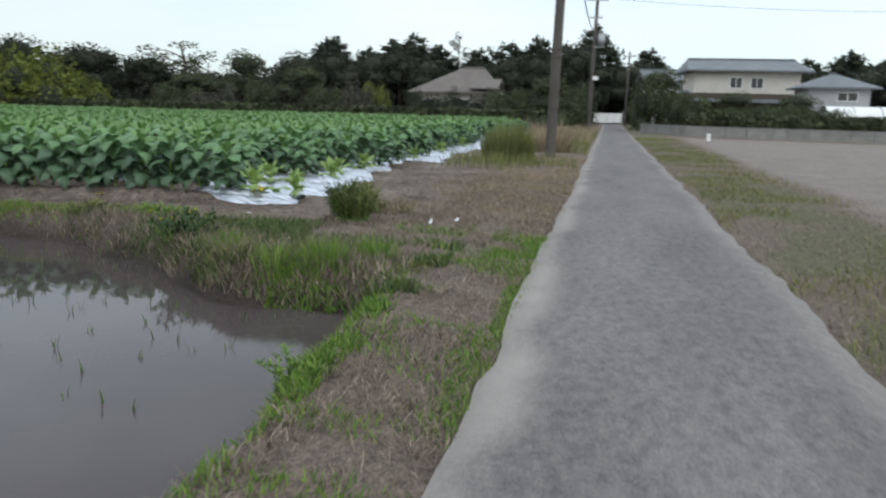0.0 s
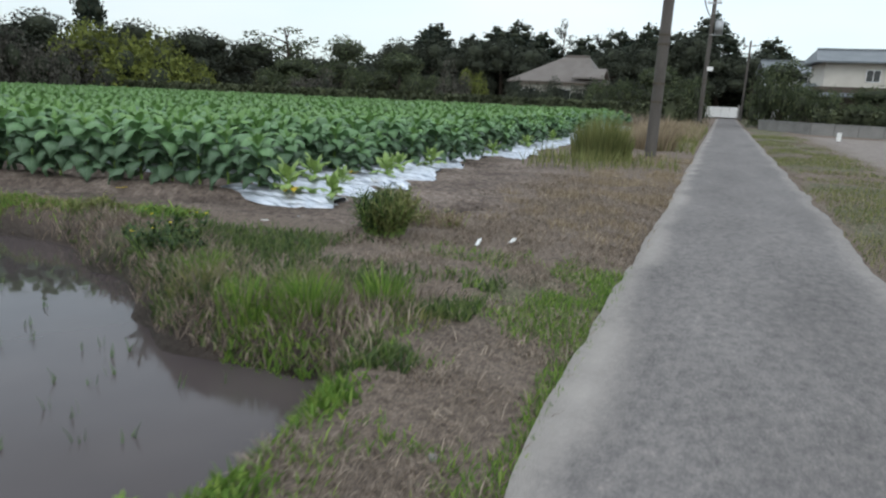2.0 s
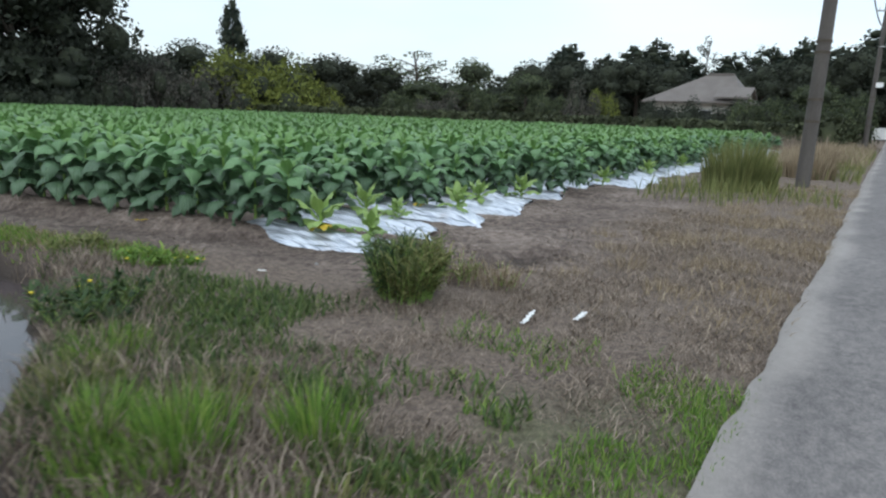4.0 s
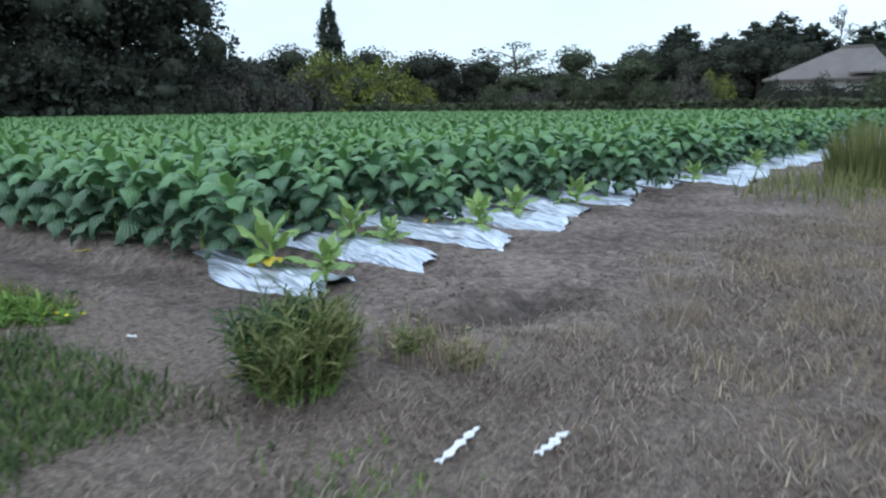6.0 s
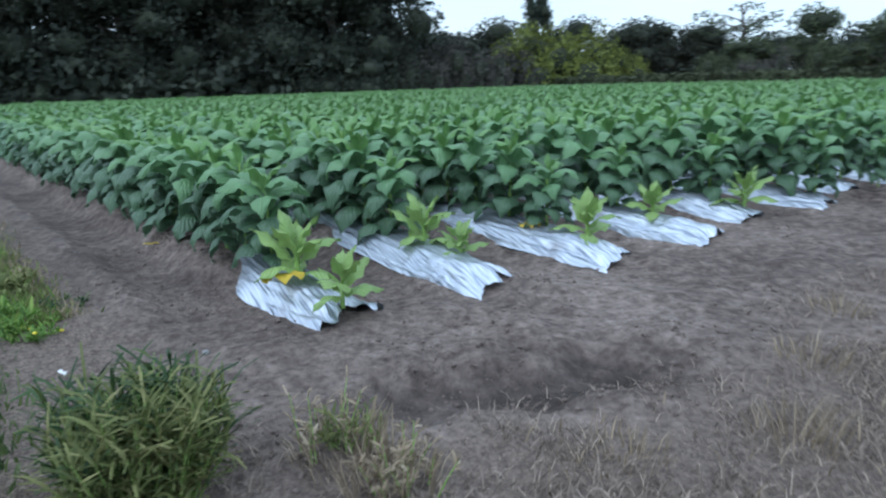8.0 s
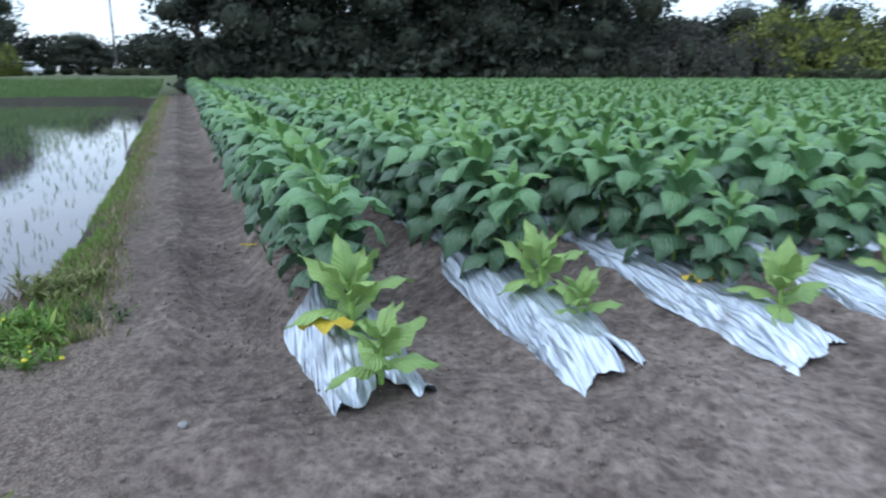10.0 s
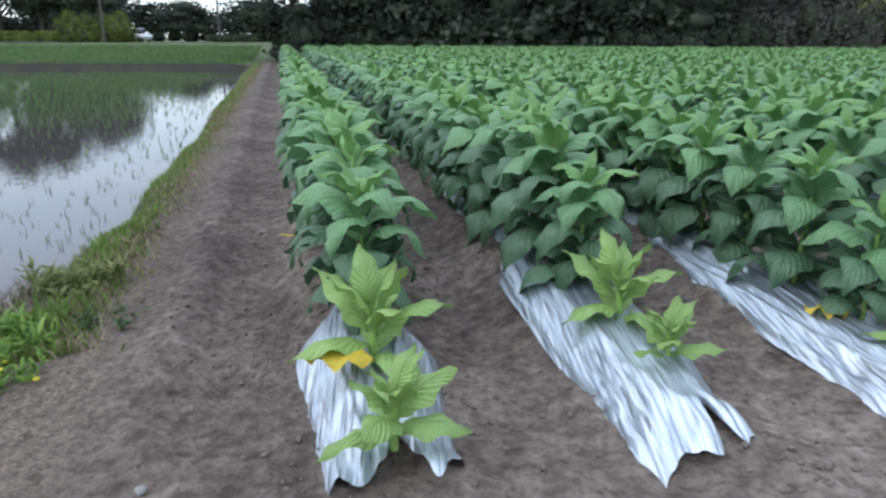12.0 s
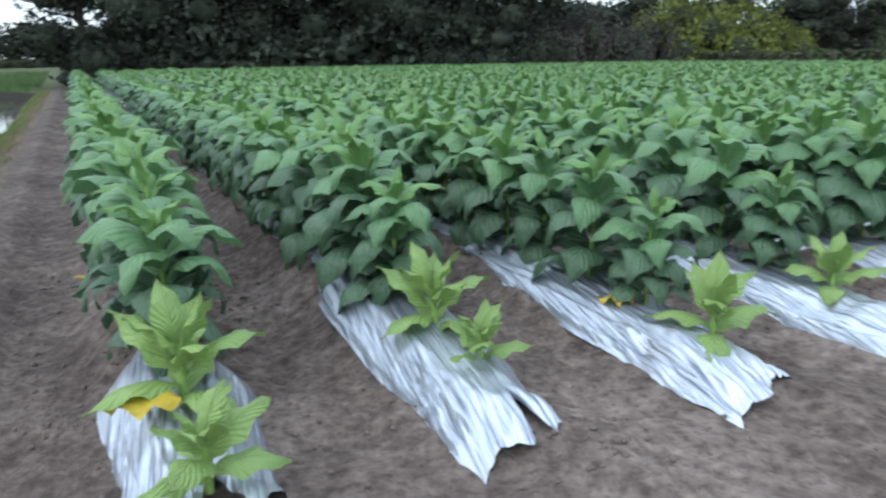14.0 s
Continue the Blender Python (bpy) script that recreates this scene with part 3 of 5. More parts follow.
def plant_sizes(k):
    """Heights of the first plants of a row, from its end inwards."""
    table = {0: (0.42, 0.56, 0.78, 0.86, 0.92), 1: (0.33, 0.56, 0.76, 0.92), 2: (0.50, 0.66, 0.92, 0.95), 3: (0.46, 0.74, 0.92)}
    return table.get(k, ((0.62, 0.85, 0.95), (0.48, 0.78, 0.95), (0.74, 0.92))[k % 3])


def row_start(k):
    """x of the outermost plant of a row."""
    return {0: -3.66, 1: -4.20, 2: -4.05, 3: -4.35}.get(k, -4.05 - 0.35 * float(vnoise(k * 1.0, 0.0, 0.9, 31)))


def near_limit(k):
    return -15.0 if k < 3 else -9.5 if k < 8 else -6.4 if k < 16 else -4.0


def build_crop():
    adults = [tobacco_plant(s, 1.0) for s in (1, 2, 3, 4, 5, 6)]
    youngs = [tobacco_plant(s, 0.5, True) for s in (11, 12, 13)]
    far = []
    r = np.random.default_rng(3)
    for k in range(ROWS):
        x, n = row_start(k), 0
        sizes = plant_sizes(k)
        while x > field_end(row_y(k, x)):
            y = float(row_y(k, x)) + r.uniform(-0.03, 0.03) + (0.12 if k else 0.03)
            h = (sizes[n] if n < len(sizes) else 0.97) * r.uniform(0.93, 1.07)
            turn = r.uniform(0, 360)
            if x > near_limit(k):
                young = h < 0.58
                proto = youngs[int(r.integers(3))] if young else adults[int(r.integers(6))]
                s = h / (0.5 if young else 1.0)
                copy_thing(proto, pose(x, y, bed_top(k, x), r.uniform(-4, 4), r.uniform(-4, 4), turn) @ Matrix.Diagonal((s, s, s, 1)))
            else:
                far.append((x, y, h, turn, int(r.integers(6))))
            x -= (0.62 if n < 1 and k == 0 else 0.44) * r.uniform(0.94, 1.06)
            n += 1
    for p in adults + youngs:
        for o in (*p.children_recursive, p):
            bpy.data.objects.remove(o)
    # the rest of the field: a mass of leaves and one of the pale upright crowns
    shapes = {}
    for plant, fine, crown in itertools.product(range(6), (True, False), (True, False)):
        vs, fs, us, n = [], [], [], 0
        for i, (base, head, ln, wd, rise, dr) in enumerate(leaf_plan(plant + 1, 1.0, False)):
            if (i >= 16) != crown or (not fine and i < 6):
                continue
            v, f, uv = leaf_shape(ln, wd * (1.0 if fine else 1.12), rise, dr, 6 if fine else 4, 2, 0.022, seed=i)
            c, sn = math.cos(radians(head)), math.sin(radians(head))
            vs.append(np.stack([v[:, 0] * c - v[:, 1] * sn, v[:, 0] * sn + v[:, 1] * c, v[:, 2] + base], -1))
            fs.append(f + n), us.append(uv)
            n += len(v)
        shapes[plant, fine, crown] = (np.concatenate(vs), np.concatenate(fs), np.concatenate(us))
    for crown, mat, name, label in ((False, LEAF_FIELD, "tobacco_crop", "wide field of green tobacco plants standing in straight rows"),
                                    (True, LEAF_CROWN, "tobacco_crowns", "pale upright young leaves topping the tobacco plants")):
        vs, fs, us, n = [], [], [], 0
        for x, y, h, turn, plant in far:
            v, f, uv = shapes[plant, x > -22 and y < 22, crown]
            c, sn = math.cos(radians(turn)) * h, math.sin(radians(turn)) * h
            vs.append(np.stack([v[:, 0] * c - v[:, 1] * sn + x, v[:, 0] * sn + v[:, 1] * c + y, v[:, 2] * h + 0.10], -1))
            fs.append(f + n), us.append(uv)
            n += len(v)
        ob = add(name, mesh_from(name, np.concatenate(vs), np.concatenate(fs), np.concatenate(us)), mat)
        tagged(ob, label, "crop", kind="stuff")


build_crop()


def build_film(k):
    """Silver film over one raised bed, crumpled along its length and torn at its end."""
    tip = {0: -3.54, 1: -3.50, 2: -3.48, 3: -3.52, 4: -4.0, 5: -3.9, 6: -4.35, 7: -4.3}.get(k, -3.85 + 0.45 * float(vnoise(k * 1.0, 3.0, 1.3, 5)))
    slant = {0: 0.0, 1: 0.30, 2: 0.42, 3: 0.35}.get(k, 0.3 * float(vnoise(k * 1.0, 7.0, 1.7, 6)))
    near = k < 10
    length = 4.2 if near else 1.6
    s = np.concatenate([np.linspace(0, length, 120 if near else 24), length + np.geomspace(0.5, 38, 12)])
    w = np.linspace(-0.31, 0.31, 65 if near else 15)
    S, W = np.meshgrid(s, w, indexing="ij")
    rag = 0.13 * (vnoise(W, 0 * W, 13.0, 40 + k) - 0.5) + slant * (W + 0.31)
    rag = rag + (0.30 * np.exp(-((W - 0.02) / 0.05) ** 2) if k == 0 else 0.42 * np.exp(-((W - 0.11) / 0.035) ** 2) if k == 1 else 0)
    fade = np.exp(-S / 0.35)
    x = tip - S - fade * rag
    width = 0.86 + 0.20 * sstep(0.0, 1.1, S) - (0.74 * sstep(0.9, 1.6, S) if k == 0 else 0.40 * sstep(1.6, 2.5, S)) - 0.22 * sstep(2.6, 5, S) + 0.08 * (vnoise(S, 0 * S, 2.0, 50 + k) - 0.5)
    y = row_y(k, x) + W * width + 0.05 * sstep(0.1, 0.9, S) * (k > 0)
    bed = 0.115 * sstep(0.32, 0.10, np.abs(W)) * (1 - 0.80 * np.exp(-S / 0.30))
    pull = {1: 0.5, 2: 1.7}.get(k, 1.0)
    crease = 0.016 * (vnoise(S + 40, W * 14, 1.6, 60 + k) - 0.5) + 0.020 * pull * (vnoise(S * 0.5 + 9, W * 44 + 2 * S, 1.0, 61 + k) - 0.5) + 0.05 * fade * (vnoise(S * 5, W * 16, 1.0, 62 + k) - 0.4)
    z = land(x, y) * (1 - sstep(0.5, 1.2, S)) + 0.02 * sstep(0.5, 1.2, S) + 0.016 + bed + crease + 0.05 * sstep(0.9, 1.8, S) - 0.035 * sstep(0.27, 0.31, np.abs(W))
    if k == 0:
        z = z - 0.13 * sstep(1.4, 1.9, S) * sstep(0.2, 0.45, vnoise(S, 0 * S, 0.8, 71))
    v = np.stack([x.ravel(), y.ravel(), z.ravel()], -1)
    i = np.arange(S.size).reshape(S.shape)
    f = np.stack([i[:-1, :-1], i[1:, :-1], i[1:, 1:], i[:-1, 1:]], -1).reshape(-1, 4)
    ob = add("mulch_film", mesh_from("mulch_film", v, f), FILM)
    tagged(ob, "crumpled silver plastic mulch film stretched over a planting bed", "plastic film", "mulch films")


for k in range(ROWS):
    build_film(k)


# ---- grass and weeds ----
def blades(x, y, z, height, width, lean, seed=0):
    """Bent grass blades, five corners and three triangles each."""
    r = np.random.default_rng(seed)
    n = len(x)
    a, b = r.uniform(0, 2 * np.pi, n), r.uniform(0, 2 * np.pi, n)
    l = lean * np.where(lean > 1.3, r.uniform(0.75, 1.1, n), r.uniform(0.3, 1.0, n))
    base = np.stack([x, y, z], -1)
    side = np.stack([np.cos(a), np.sin(a), np.zeros(n)], -1) * (width * 0.5)[:, None]
    out = np.stack([np.cos(b), np.sin(b), np.zeros(n)], -1)
    up = np.array([0, 0, 1.0])
    mid = base + out * (height * np.sin(l * 0.5) * 0.55)[:, None] + up * (height * np.cos(l * 0.5) * 0.55)[:, None]
    tip = mid + out * (height * np.sin(l) * 0.5)[:, None] + up * (height * np.cos(l) * 0.5)[:, None]
    v = np.stack([base - side, base + side, mid - side * 0.8, mid + side * 0.8, tip], 1).reshape(-1, 3)
    o = (np.arange(n) * 5)[:, None]
    f = np.concatenate([o + [0, 1, 3], o + [0, 3, 2], o + [2, 3, 4]], 1).reshape(-1, 3)
    return v, f


def strewn(n, x0, x1, y0, y1, weight, seed):
    """Places in a rectangle, kept by a weight in 0..1."""
    r = np.random.default_rng(seed)
    x, y = r.uniform(x0, x1, n), r.uniform(y0, y1, n)
    keep = r.uniform(0, 1, n) < weight(x, y)
    return x[keep], y[keep]


def sward(name, label, mat, n, area, weight, h, w, lean, seed, category="grass"):
    x, y = strewn(n, *area, weight, seed)
    r = np.random.default_rng(seed + 1)
    v, f = blades(x, y, land(x, y) - 0.006, r.uniform(*h, len(x)), r.uniform(*w, len(x)), np.full(len(x), lean), seed + 2)
    return tagged(add(name, mesh_from(name, v, f, smooth=False), mat), label, category, kind="stuff")


def verge(x, y):
    return (1 - in_field(x, y)) * (paddy_depth(x, y) < -0.16) * ((x < ROAD_L + 0.05) | (x > ROAD_R - 0.03))


def patch(x, y, scale, seed, lo, hi):
    return sstep(lo, hi, vnoise(x, y, scale, seed))


sward("dead_grass", "matted grey-brown dead grass on the verge beside the lane", GRASS_DRY, 105000, (-2.6, 0.40, 1.5, 17),
      lambda x, y: verge(x, y) * (0.12 + 0.88 * patch(x, y, 3.0, 70, 0.3, 0.7)), (0.04, 0.13), (0.003, 0.008), 1.5, 200)
sward("dead_grass", "matted dead grass on the tilled field's edge", GRASS_DRY, 16000, (-3.2, -0.6, 9.4, 17),
      lambda x, y: 0.6 * (x > -2.3) * patch(x, y, 2.2, 71, 0.4, 0.75), (0.04, 0.12), (0.003, 0.008), 1.5, 210)
sward("golden_grass", "bleached golden dry grass along the lane", GRASS_GOLD, 40000, (-1.9, 0.42, 9.6, 24),
      lambda x, y: sstep(-2.0, -0.9, x) * (0.06 + 0.70 * patch(x, y, 1.8, 72, 0.45, 0.75)) * sstep(9.8, 11.8, y), (0.04, 0.15), (0.004, 0.010), 1.3, 220)
def green_share(x, y):
    """Where the verge is green: along the tarmac, a broad patch before the corner and by the water."""
    rim = sstep(0.05, 0.30, x) * sstep(9.6, 8.8, y) * 0.9 * patch(x, y, 1.9, 74, 0.42, 0.7)
    broad = sstep(-0.9, -0.2, x) * sstep(9.5, 8.7, y) * sstep(6.6, 7.6, y) * patch(x, y, 2.0, 73, 0.35, 0.65)
    sparse = 0.30 * patch(x, y, 3.2, 78, 0.5, 0.8) * sstep(9.8, 8.8, y)
    return verge(x, y) * np.clip(rim + broad + sparse, 0, 1)


sward("green_grass", "short green grass patches on the verge", GRASS_GREEN, 60000, (-1.5, 0.42, 2.0, 10.0), green_share, (0.03, 0.085), (0.005, 0.012), 1.1, 230)
sward("bank_weeds", "bright green weeds along the paddy's edge", GRASS_GREEN, 34000, (-1.9, -0.4, 1.5, 7.4),
      lambda x, y: sstep(-0.62, -0.36, paddy_depth(x, y)) * sstep(-0.02, -0.12, paddy_depth(x, y)) * (0.10 + 0.90 * patch(x, y, 2.4, 75, 0.45, 0.68)), (0.03, 0.12), (0.010, 0.026), 1.2, 240, "weeds")
sward("bank_brush", "dry brown weeds covering the paddy's bank", GRASS_DRY, 60000, (-10, -0.7, 6.4, 9.8),
      lambda x, y: sstep(-1.35, -0.7, paddy_depth(x, y)) * (paddy_depth(x, y) < -0.10) * sstep(-6.5, -5, x) * sstep(9.0, 8.5, y) * (0.3 + 0.7 * patch(x, y, 1.6, 76, 0.3, 0.6)), (0.06, 0.2), (0.004, 0.012), 1.3, 250, "weeds")
sward("bank_grass", "deep green weeds growing on the paddy's bank", GRASS_DEEP, 40000, (-6, -0.4, 6.3, 9.4),
      lambda x, y: sstep(-1.9, -1.0, paddy_depth(x, y)) * (paddy_depth(x, y) < -0.12) * sstep(9.1, 8.4, y) * patch(x, y, 2.3, 77, 0.5, 0.72) * (0.25 + 0.75 * sstep(-3.6, -2.6, x)), (0.04, 0.13), (0.008, 0.022), 1.2, 260)
sward("verge_weeds", "patchy low green weeds on top of the paddy's bank", GRASS_DEEP, 13000, (-4.2, -0.7, 7.2, 9.3),
      lambda x, y: verge(x, y) * patch(x, y, 1.5, 79, 0.42, 0.7) * sstep(9.3, 8.8, y) * (0.35 + 0.65 * sstep(-1.6, -2.6, x)), (0.03, 0.13), (0.007, 0.020), 1.2, 265, "weeds")


def strip(name, label, mat, n, off, spread, h, seed):
    """Grass in a narrow band beside the field path."""
    q = np.random.default_rng(seed)
    x = -4.6 - 40 * q.uniform(0, 1, n) ** 1.7
    y = row_y(0, x) - off - 0.10 * (vnoise(x, 0 * x, 0.8, seed) - 0.5) + q.normal(0, spread, n)
    keep = q.uniform(0, 1, n) < (0.25 + 0.75 * patch(x, y, 1.1, seed, 0.3, 0.6)) * (0.35 + 0.65 * sstep(-4.8, -7.0, x))
    x, y = x[keep], y[keep]
    v, f = blades(x, y, land(x, y) - 0.006, q.uniform(*h, len(x)), q.uniform(0.006, 0.018, len(x)), np.full(len(x), 0.95), seed)
    tagged(add(name, mesh_from(name, v, f, smooth=False), mat), label, "grass", kind="stuff")


strip("path_edge_grass", "yellow-green grass strip between paddy and field path", GRASS_OLIVE, 20000, 1.60, 0.12, (0.03, 0.09), 270)
strip("path_edge_grass", "fresh green grass beside the field path", GRASS_GREEN, 13000, 1.66, 0.11, (0.03, 0.13), 280)
strip("path_edge_straw", "bleached straw beside the field path", GRASS_GOLD, 14000, 1.54, 0.12, (0.03, 0.10), 285)
sward("lane_grass", "olive and straw grass along the lane", GRASS_OLIVE, 40000, (2.58, 5.6, 3, 46),
      lambda x, y: sstep(5.4, 4.2, x) * patch(x, y, 0.9, 80, 0.35, 0.65), (0.04, 0.14), (0.006, 0.014), 1.2, 290)
sward("lane_straw", "matted straw along the lane", GRASS_DRY, 30000, (2.58, 5.8, 3, 40),
      lambda x, y: sstep(5.6, 4.6, x) * (0.2 + 0.8 * patch(x, y, 1.6, 81, 0.3, 0.6)), (0.03, 0.10), (0.005, 0.012), 1.4, 300)
sward("roadside_grass", "tall straw-coloured grass by the utility poles", GRASS_GOLD, 9000, (-3.2, 0.2, 27, 62),
      lambda x, y: patch(x, y, 0.35, 82, 0.3, 0.6), (0.2, 0.75), (0.012, 0.03), 0.7, 310)
sward("roadside_green", "green weeds by the utility poles", GRASS_OLIVE, 9000, (-3.2, 0.3, 18, 60),
      lambda x, y: patch(x, y, 0.4, 83, 0.45, 0.7), (0.15, 0.5), (0.012, 0.03), 0.8, 320)
sward("field_margin_grass", "dry grey grass on the bank under the hedge", GRASS_DRY, 30000, (-42, -2, 39, 50),
      lambda x, y: np.exp(-((y - (row_y(ROWS, x) + 1.6)) / 1.1) ** 2), (0.4, 1.1), (0.02, 0.05), 0.6, 330)
sward("far_rice", "green young rice in the neighbouring paddy", RICE, 26000, (-72, -40.6, -34, 2.5),
      lambda x, y: y < row_y(0, x) - 2.0, (0.15, 0.34), (0.03, 0.06), 0.6, 340, "rice")


def rice_beds():
    """Seedlings in planted lines standing in the water, thin near the bank."""
    gx_, gy_ = np.meshgrid(np.arange(-39.6, -1.4, 0.25), np.arange(-25, 8.2, 0.18), indexing="ij")
    r = np.random.default_rng(5)
    x, y = gx_.ravel() + r.normal(0, 0.03, gx_.size), gy_.ravel() + r.normal(0, 0.03, gx_.size)
    d = paddy_depth(x, y)
    thick = sstep(-14.5, -18.5, x) * sstep(0.9, 2.2, d)
    full = 0.34 + 0.66 * thick
    keep = (d > 0.15) & (r.uniform(0, 1, len(x)) < full)
    x, y, thick = x[keep], y[keep], thick[keep]
    tall = 0.12 + 0.05 * thick
    m = 3
    x, y, tall = np.repeat(x, m), np.repeat(y, m), np.repeat(tall, m)
    x, y = x + r.normal(0, 0.016, len(x)), y + r.normal(0, 0.016, len(x))
    v, f = blades(x, y, np.full(len(x), WATER_Z - 0.03), tall * r.uniform(0.6, 1.2, len(x)), np.where(x > -12, 0.010, 0.014), np.full(len(x), 0.6), 6)
    tagged(add("rice_seedlings", mesh_from("rice_seedlings", v, f, smooth=False), RICE), "thin rice seedlings standing in lines in the paddy water", "rice", kind="stuff")


rice_beds()


def tussock(x, y, radius, height, mat, count, label, seed, lean=0.7, width=(0.005, 0.012), name="grass_tussock"):
    r = np.random.default_rng(seed)
    rad, a = radius * np.sqrt(r.uniform(0, 1, count)), r.uniform(0, 2 * np.pi, count)
    px, py = rad * np.cos(a), rad * np.sin(a)
    h = height * r.uniform(0.45, 1.0, count) * (1 - 0.45 * (rad / radius) ** 2)
    v, f = blades(px, py, land(x + px, y + py) - float(land(x, y)) - 0.01, h, r.uniform(*width, count), np.full(count, lean), seed)
    ob = add(name, mesh_from(name, v, f, smooth=False), mat)
    ob.matrix_basis = pose(x, y, float(land(x, y)))
    return tagged(ob, label, "grass tuft", "bank tufts")


for n, (x, y, rad, h, mat, cnt, lab) in enumerate([
    (-1.95, 6.95, 0.24, 0.27, GRASS_GREEN, 380, "bright green grass tuft on the paddy's bank"),
    (-1.50, 7.05, 0.24, 0.36, GRASS_GREEN, 420, "tall bright green grass tuft on the paddy's bank"),
    (-1.12, 7.45, 0.20, 0.34, GRASS_GREEN, 280, "tall light green grass tuft near the paddy's corner"),
    (-2.45, 7.10, 0.28, 0.22, GRASS_OLIVE, 350, "olive grass tuft at the water's edge"),
    (-2.75, 7.45, 0.25, 0.24, GRASS_GREEN, 400, "low green grass tuft on the bank"),
    (-1.75, 7.45, 0.28, 0.2, GRASS_OLIVE, 250, "olive grass tuft on top of the bank"),
    (-0.72, 7.15, 0.22, 0.14, GRASS_OLIVE, 160, "short olive grass tuft on the verge"),
    (-2.95, 6.35, 0.07, 0.24, GRASS_OLIVE, 60, "small reed tuft standing in the water"),
]):
    tussock(x, y, rad, h, mat, cnt, lab, 400 + n)
for n, (x, y, h) in enumerate(((-1.18, 11.9, 0.26), (-1.62, 12.7, 0.20), (-0.62, 11.3, 0.18), (-0.95, 13.6, 0.24), (-1.95, 13.5, 0.18), (-0.30, 12.4, 0.22), (-1.45, 11.2, 0.14), (-2.04, 10.28, 0.32), (-1.76, 10.36, 0.34))):
    tussock(x, y, 0.20, h, GRASS_GOLD, 90, "small tuft of bleached dry grass on bare soil", 440 + n, 0.8, (0.003, 0.008))
tussock(-1.85, 21.6, 0.75, 1.35, GRASS_OLIVE, 2600, "tall dense olive grass clump beside the utility pole", 430, 0.35, (0.010, 0.025), "tall_grass_clump")
tussock(-1.0, 27.0, 0.7, 1.0, GRASS_GOLD, 1200, "tall straw-coloured grass clump by the lane", 431, 0.5, (0.012, 0.03), "tall_grass_clump")
tussock(-1.2, 33.0, 0.8, 1.1, GRASS_GOLD, 1200, "tall straw-coloured grass clump by the lane", 432, 0.5, (0.012, 0.03), "tall_grass_clump")


def leafy_weed(x, y, w, h, stems, mats, label, seed, leaf=(0.05, 0.12), flowers=0, name="weed_bush", category="weed", slim=(0.12, 0.24)):
    """Upright stems set with narrow bent leaves, some with flower heads."""
    r = np.random.default_rng(seed)
    thing = empty(name, pose(x, y, float(land(x, y)) - 0.01), label, category)
    groups = [[] for _ in mats]
    sticks, heads = [], []
    for i in range(stems):
        a, q = r.uniform(0, 6.28), math.sqrt(r.uniform(0, 1))
        bx, by = 0.32 * w * q * math.cos(a), 0.32 * w * q * math.sin(a)
        tx, ty = bx * 1.55 + r.normal(0, 0.03), by * 1.55 + r.normal(0, 0.03)
        hh = h * r.uniform(0.45, 1.0) * (1 - 0.25 * q)
        pts = [(bx, by, 0), ((bx + tx) / 2, (by + ty) / 2, hh * 0.55), (tx, ty, hh)]
        sticks.append(tube(pts, [0.004, 0.003, 0.0015], 4))
        side = 0 if len(mats) == 1 else int(bx + r.normal(0, 0.12 * w) > 0.06 * w)
        for j in range(int(r.integers(12, 20))):
            t = r.uniform(0.12, 1.0)
            p = np.array(pts[0]) * (1 - t) + np.array(pts[2]) * t
            ln = r.uniform(*leaf)
            v, f, _ = leaf_shape(ln, ln * r.uniform(*slim), r.uniform(25, 80), r.uniform(-50, 40), 3, 2, 0.004, seed=j)
            c, sn = math.cos(z0 := r.uniform(0, 6.28)), math.sin(z0)
            groups[side].append((np.stack([v[:, 0] * c - v[:, 1] * sn, v[:, 0] * sn + v[:, 1] * c, v[:, 2]], -1) + p, f))
        if i < flowers:
            heads.append((tx, ty, hh))
    v, f = merge(sticks)
    tagged(add("stalk_mass", mesh_from("stalk_mass", v, f), STALK, thing), kind="stuff")
    for g, m in zip(groups, mats):
        if g:
            v, f = merge(g)
            tagged(add("leaves", mesh_from("leaves", v, f), m, thing), kind="stuff")
    for hx, hy, hz in heads:
        bm = bmesh.new()
        bmesh.ops.create_uvsphere(bm, u_segments=8, v_segments=5, radius=0.016, matrix=Matrix.Translation((hx, hy, hz + 0.004)) @ Matrix.Diagonal((1, 1, 0.55, 1)))
        part("flower_head", bm, FLOWER, thing, "small yellow flower head", True)
    return thing


leafy_weed(-2.18, 9.57, 0.64, 0.56, 170, (WEED_DARK, GRASS_OLIVE), "dense dark green weed bush with olive stems on bare soil", 501, (0.08, 0.20), slim=(0.05, 0.09))
leafy_weed(-2.07, 10.36, 0.30, 0.20, 12, (GRASS_OLIVE,), "small half-dry olive weed on bare soil", 502, (0.03, 0.07))
leafy_weed(-2.12, 10.22, 0.34, 0.38, 9, (GRASS_GOLD,), "bleached dry weed stalks standing on bare soil", 512, (0.03, 0.08), slim=(0.10, 0.16))
leafy_weed(-1.73, 10.41, 0.42, 0.24, 20, (GRASS_GOLD,), "small yellowing weed on bare soil", 503, (0.03, 0.07))
leafy_weed(-3.45, 7.75, 0.8, 0.34, 45, (WEED_DARK,), "dark green leafy weed with yellow flowers on the bank", 504, (0.06, 0.13), 3)
leafy_weed(-4.72, 8.98, 0.5, 0.17, 20, (GRASS_GREEN,), "dark green weed with yellow flowers by the paddy", 505, (0.06, 0.13), 3)
leafy_weed(-5.6, 8.95, 0.6, 0.16, 24, (GRASS_OLIVE,), "olive weed clump on the paddy's bank", 506, (0.06, 0.13))
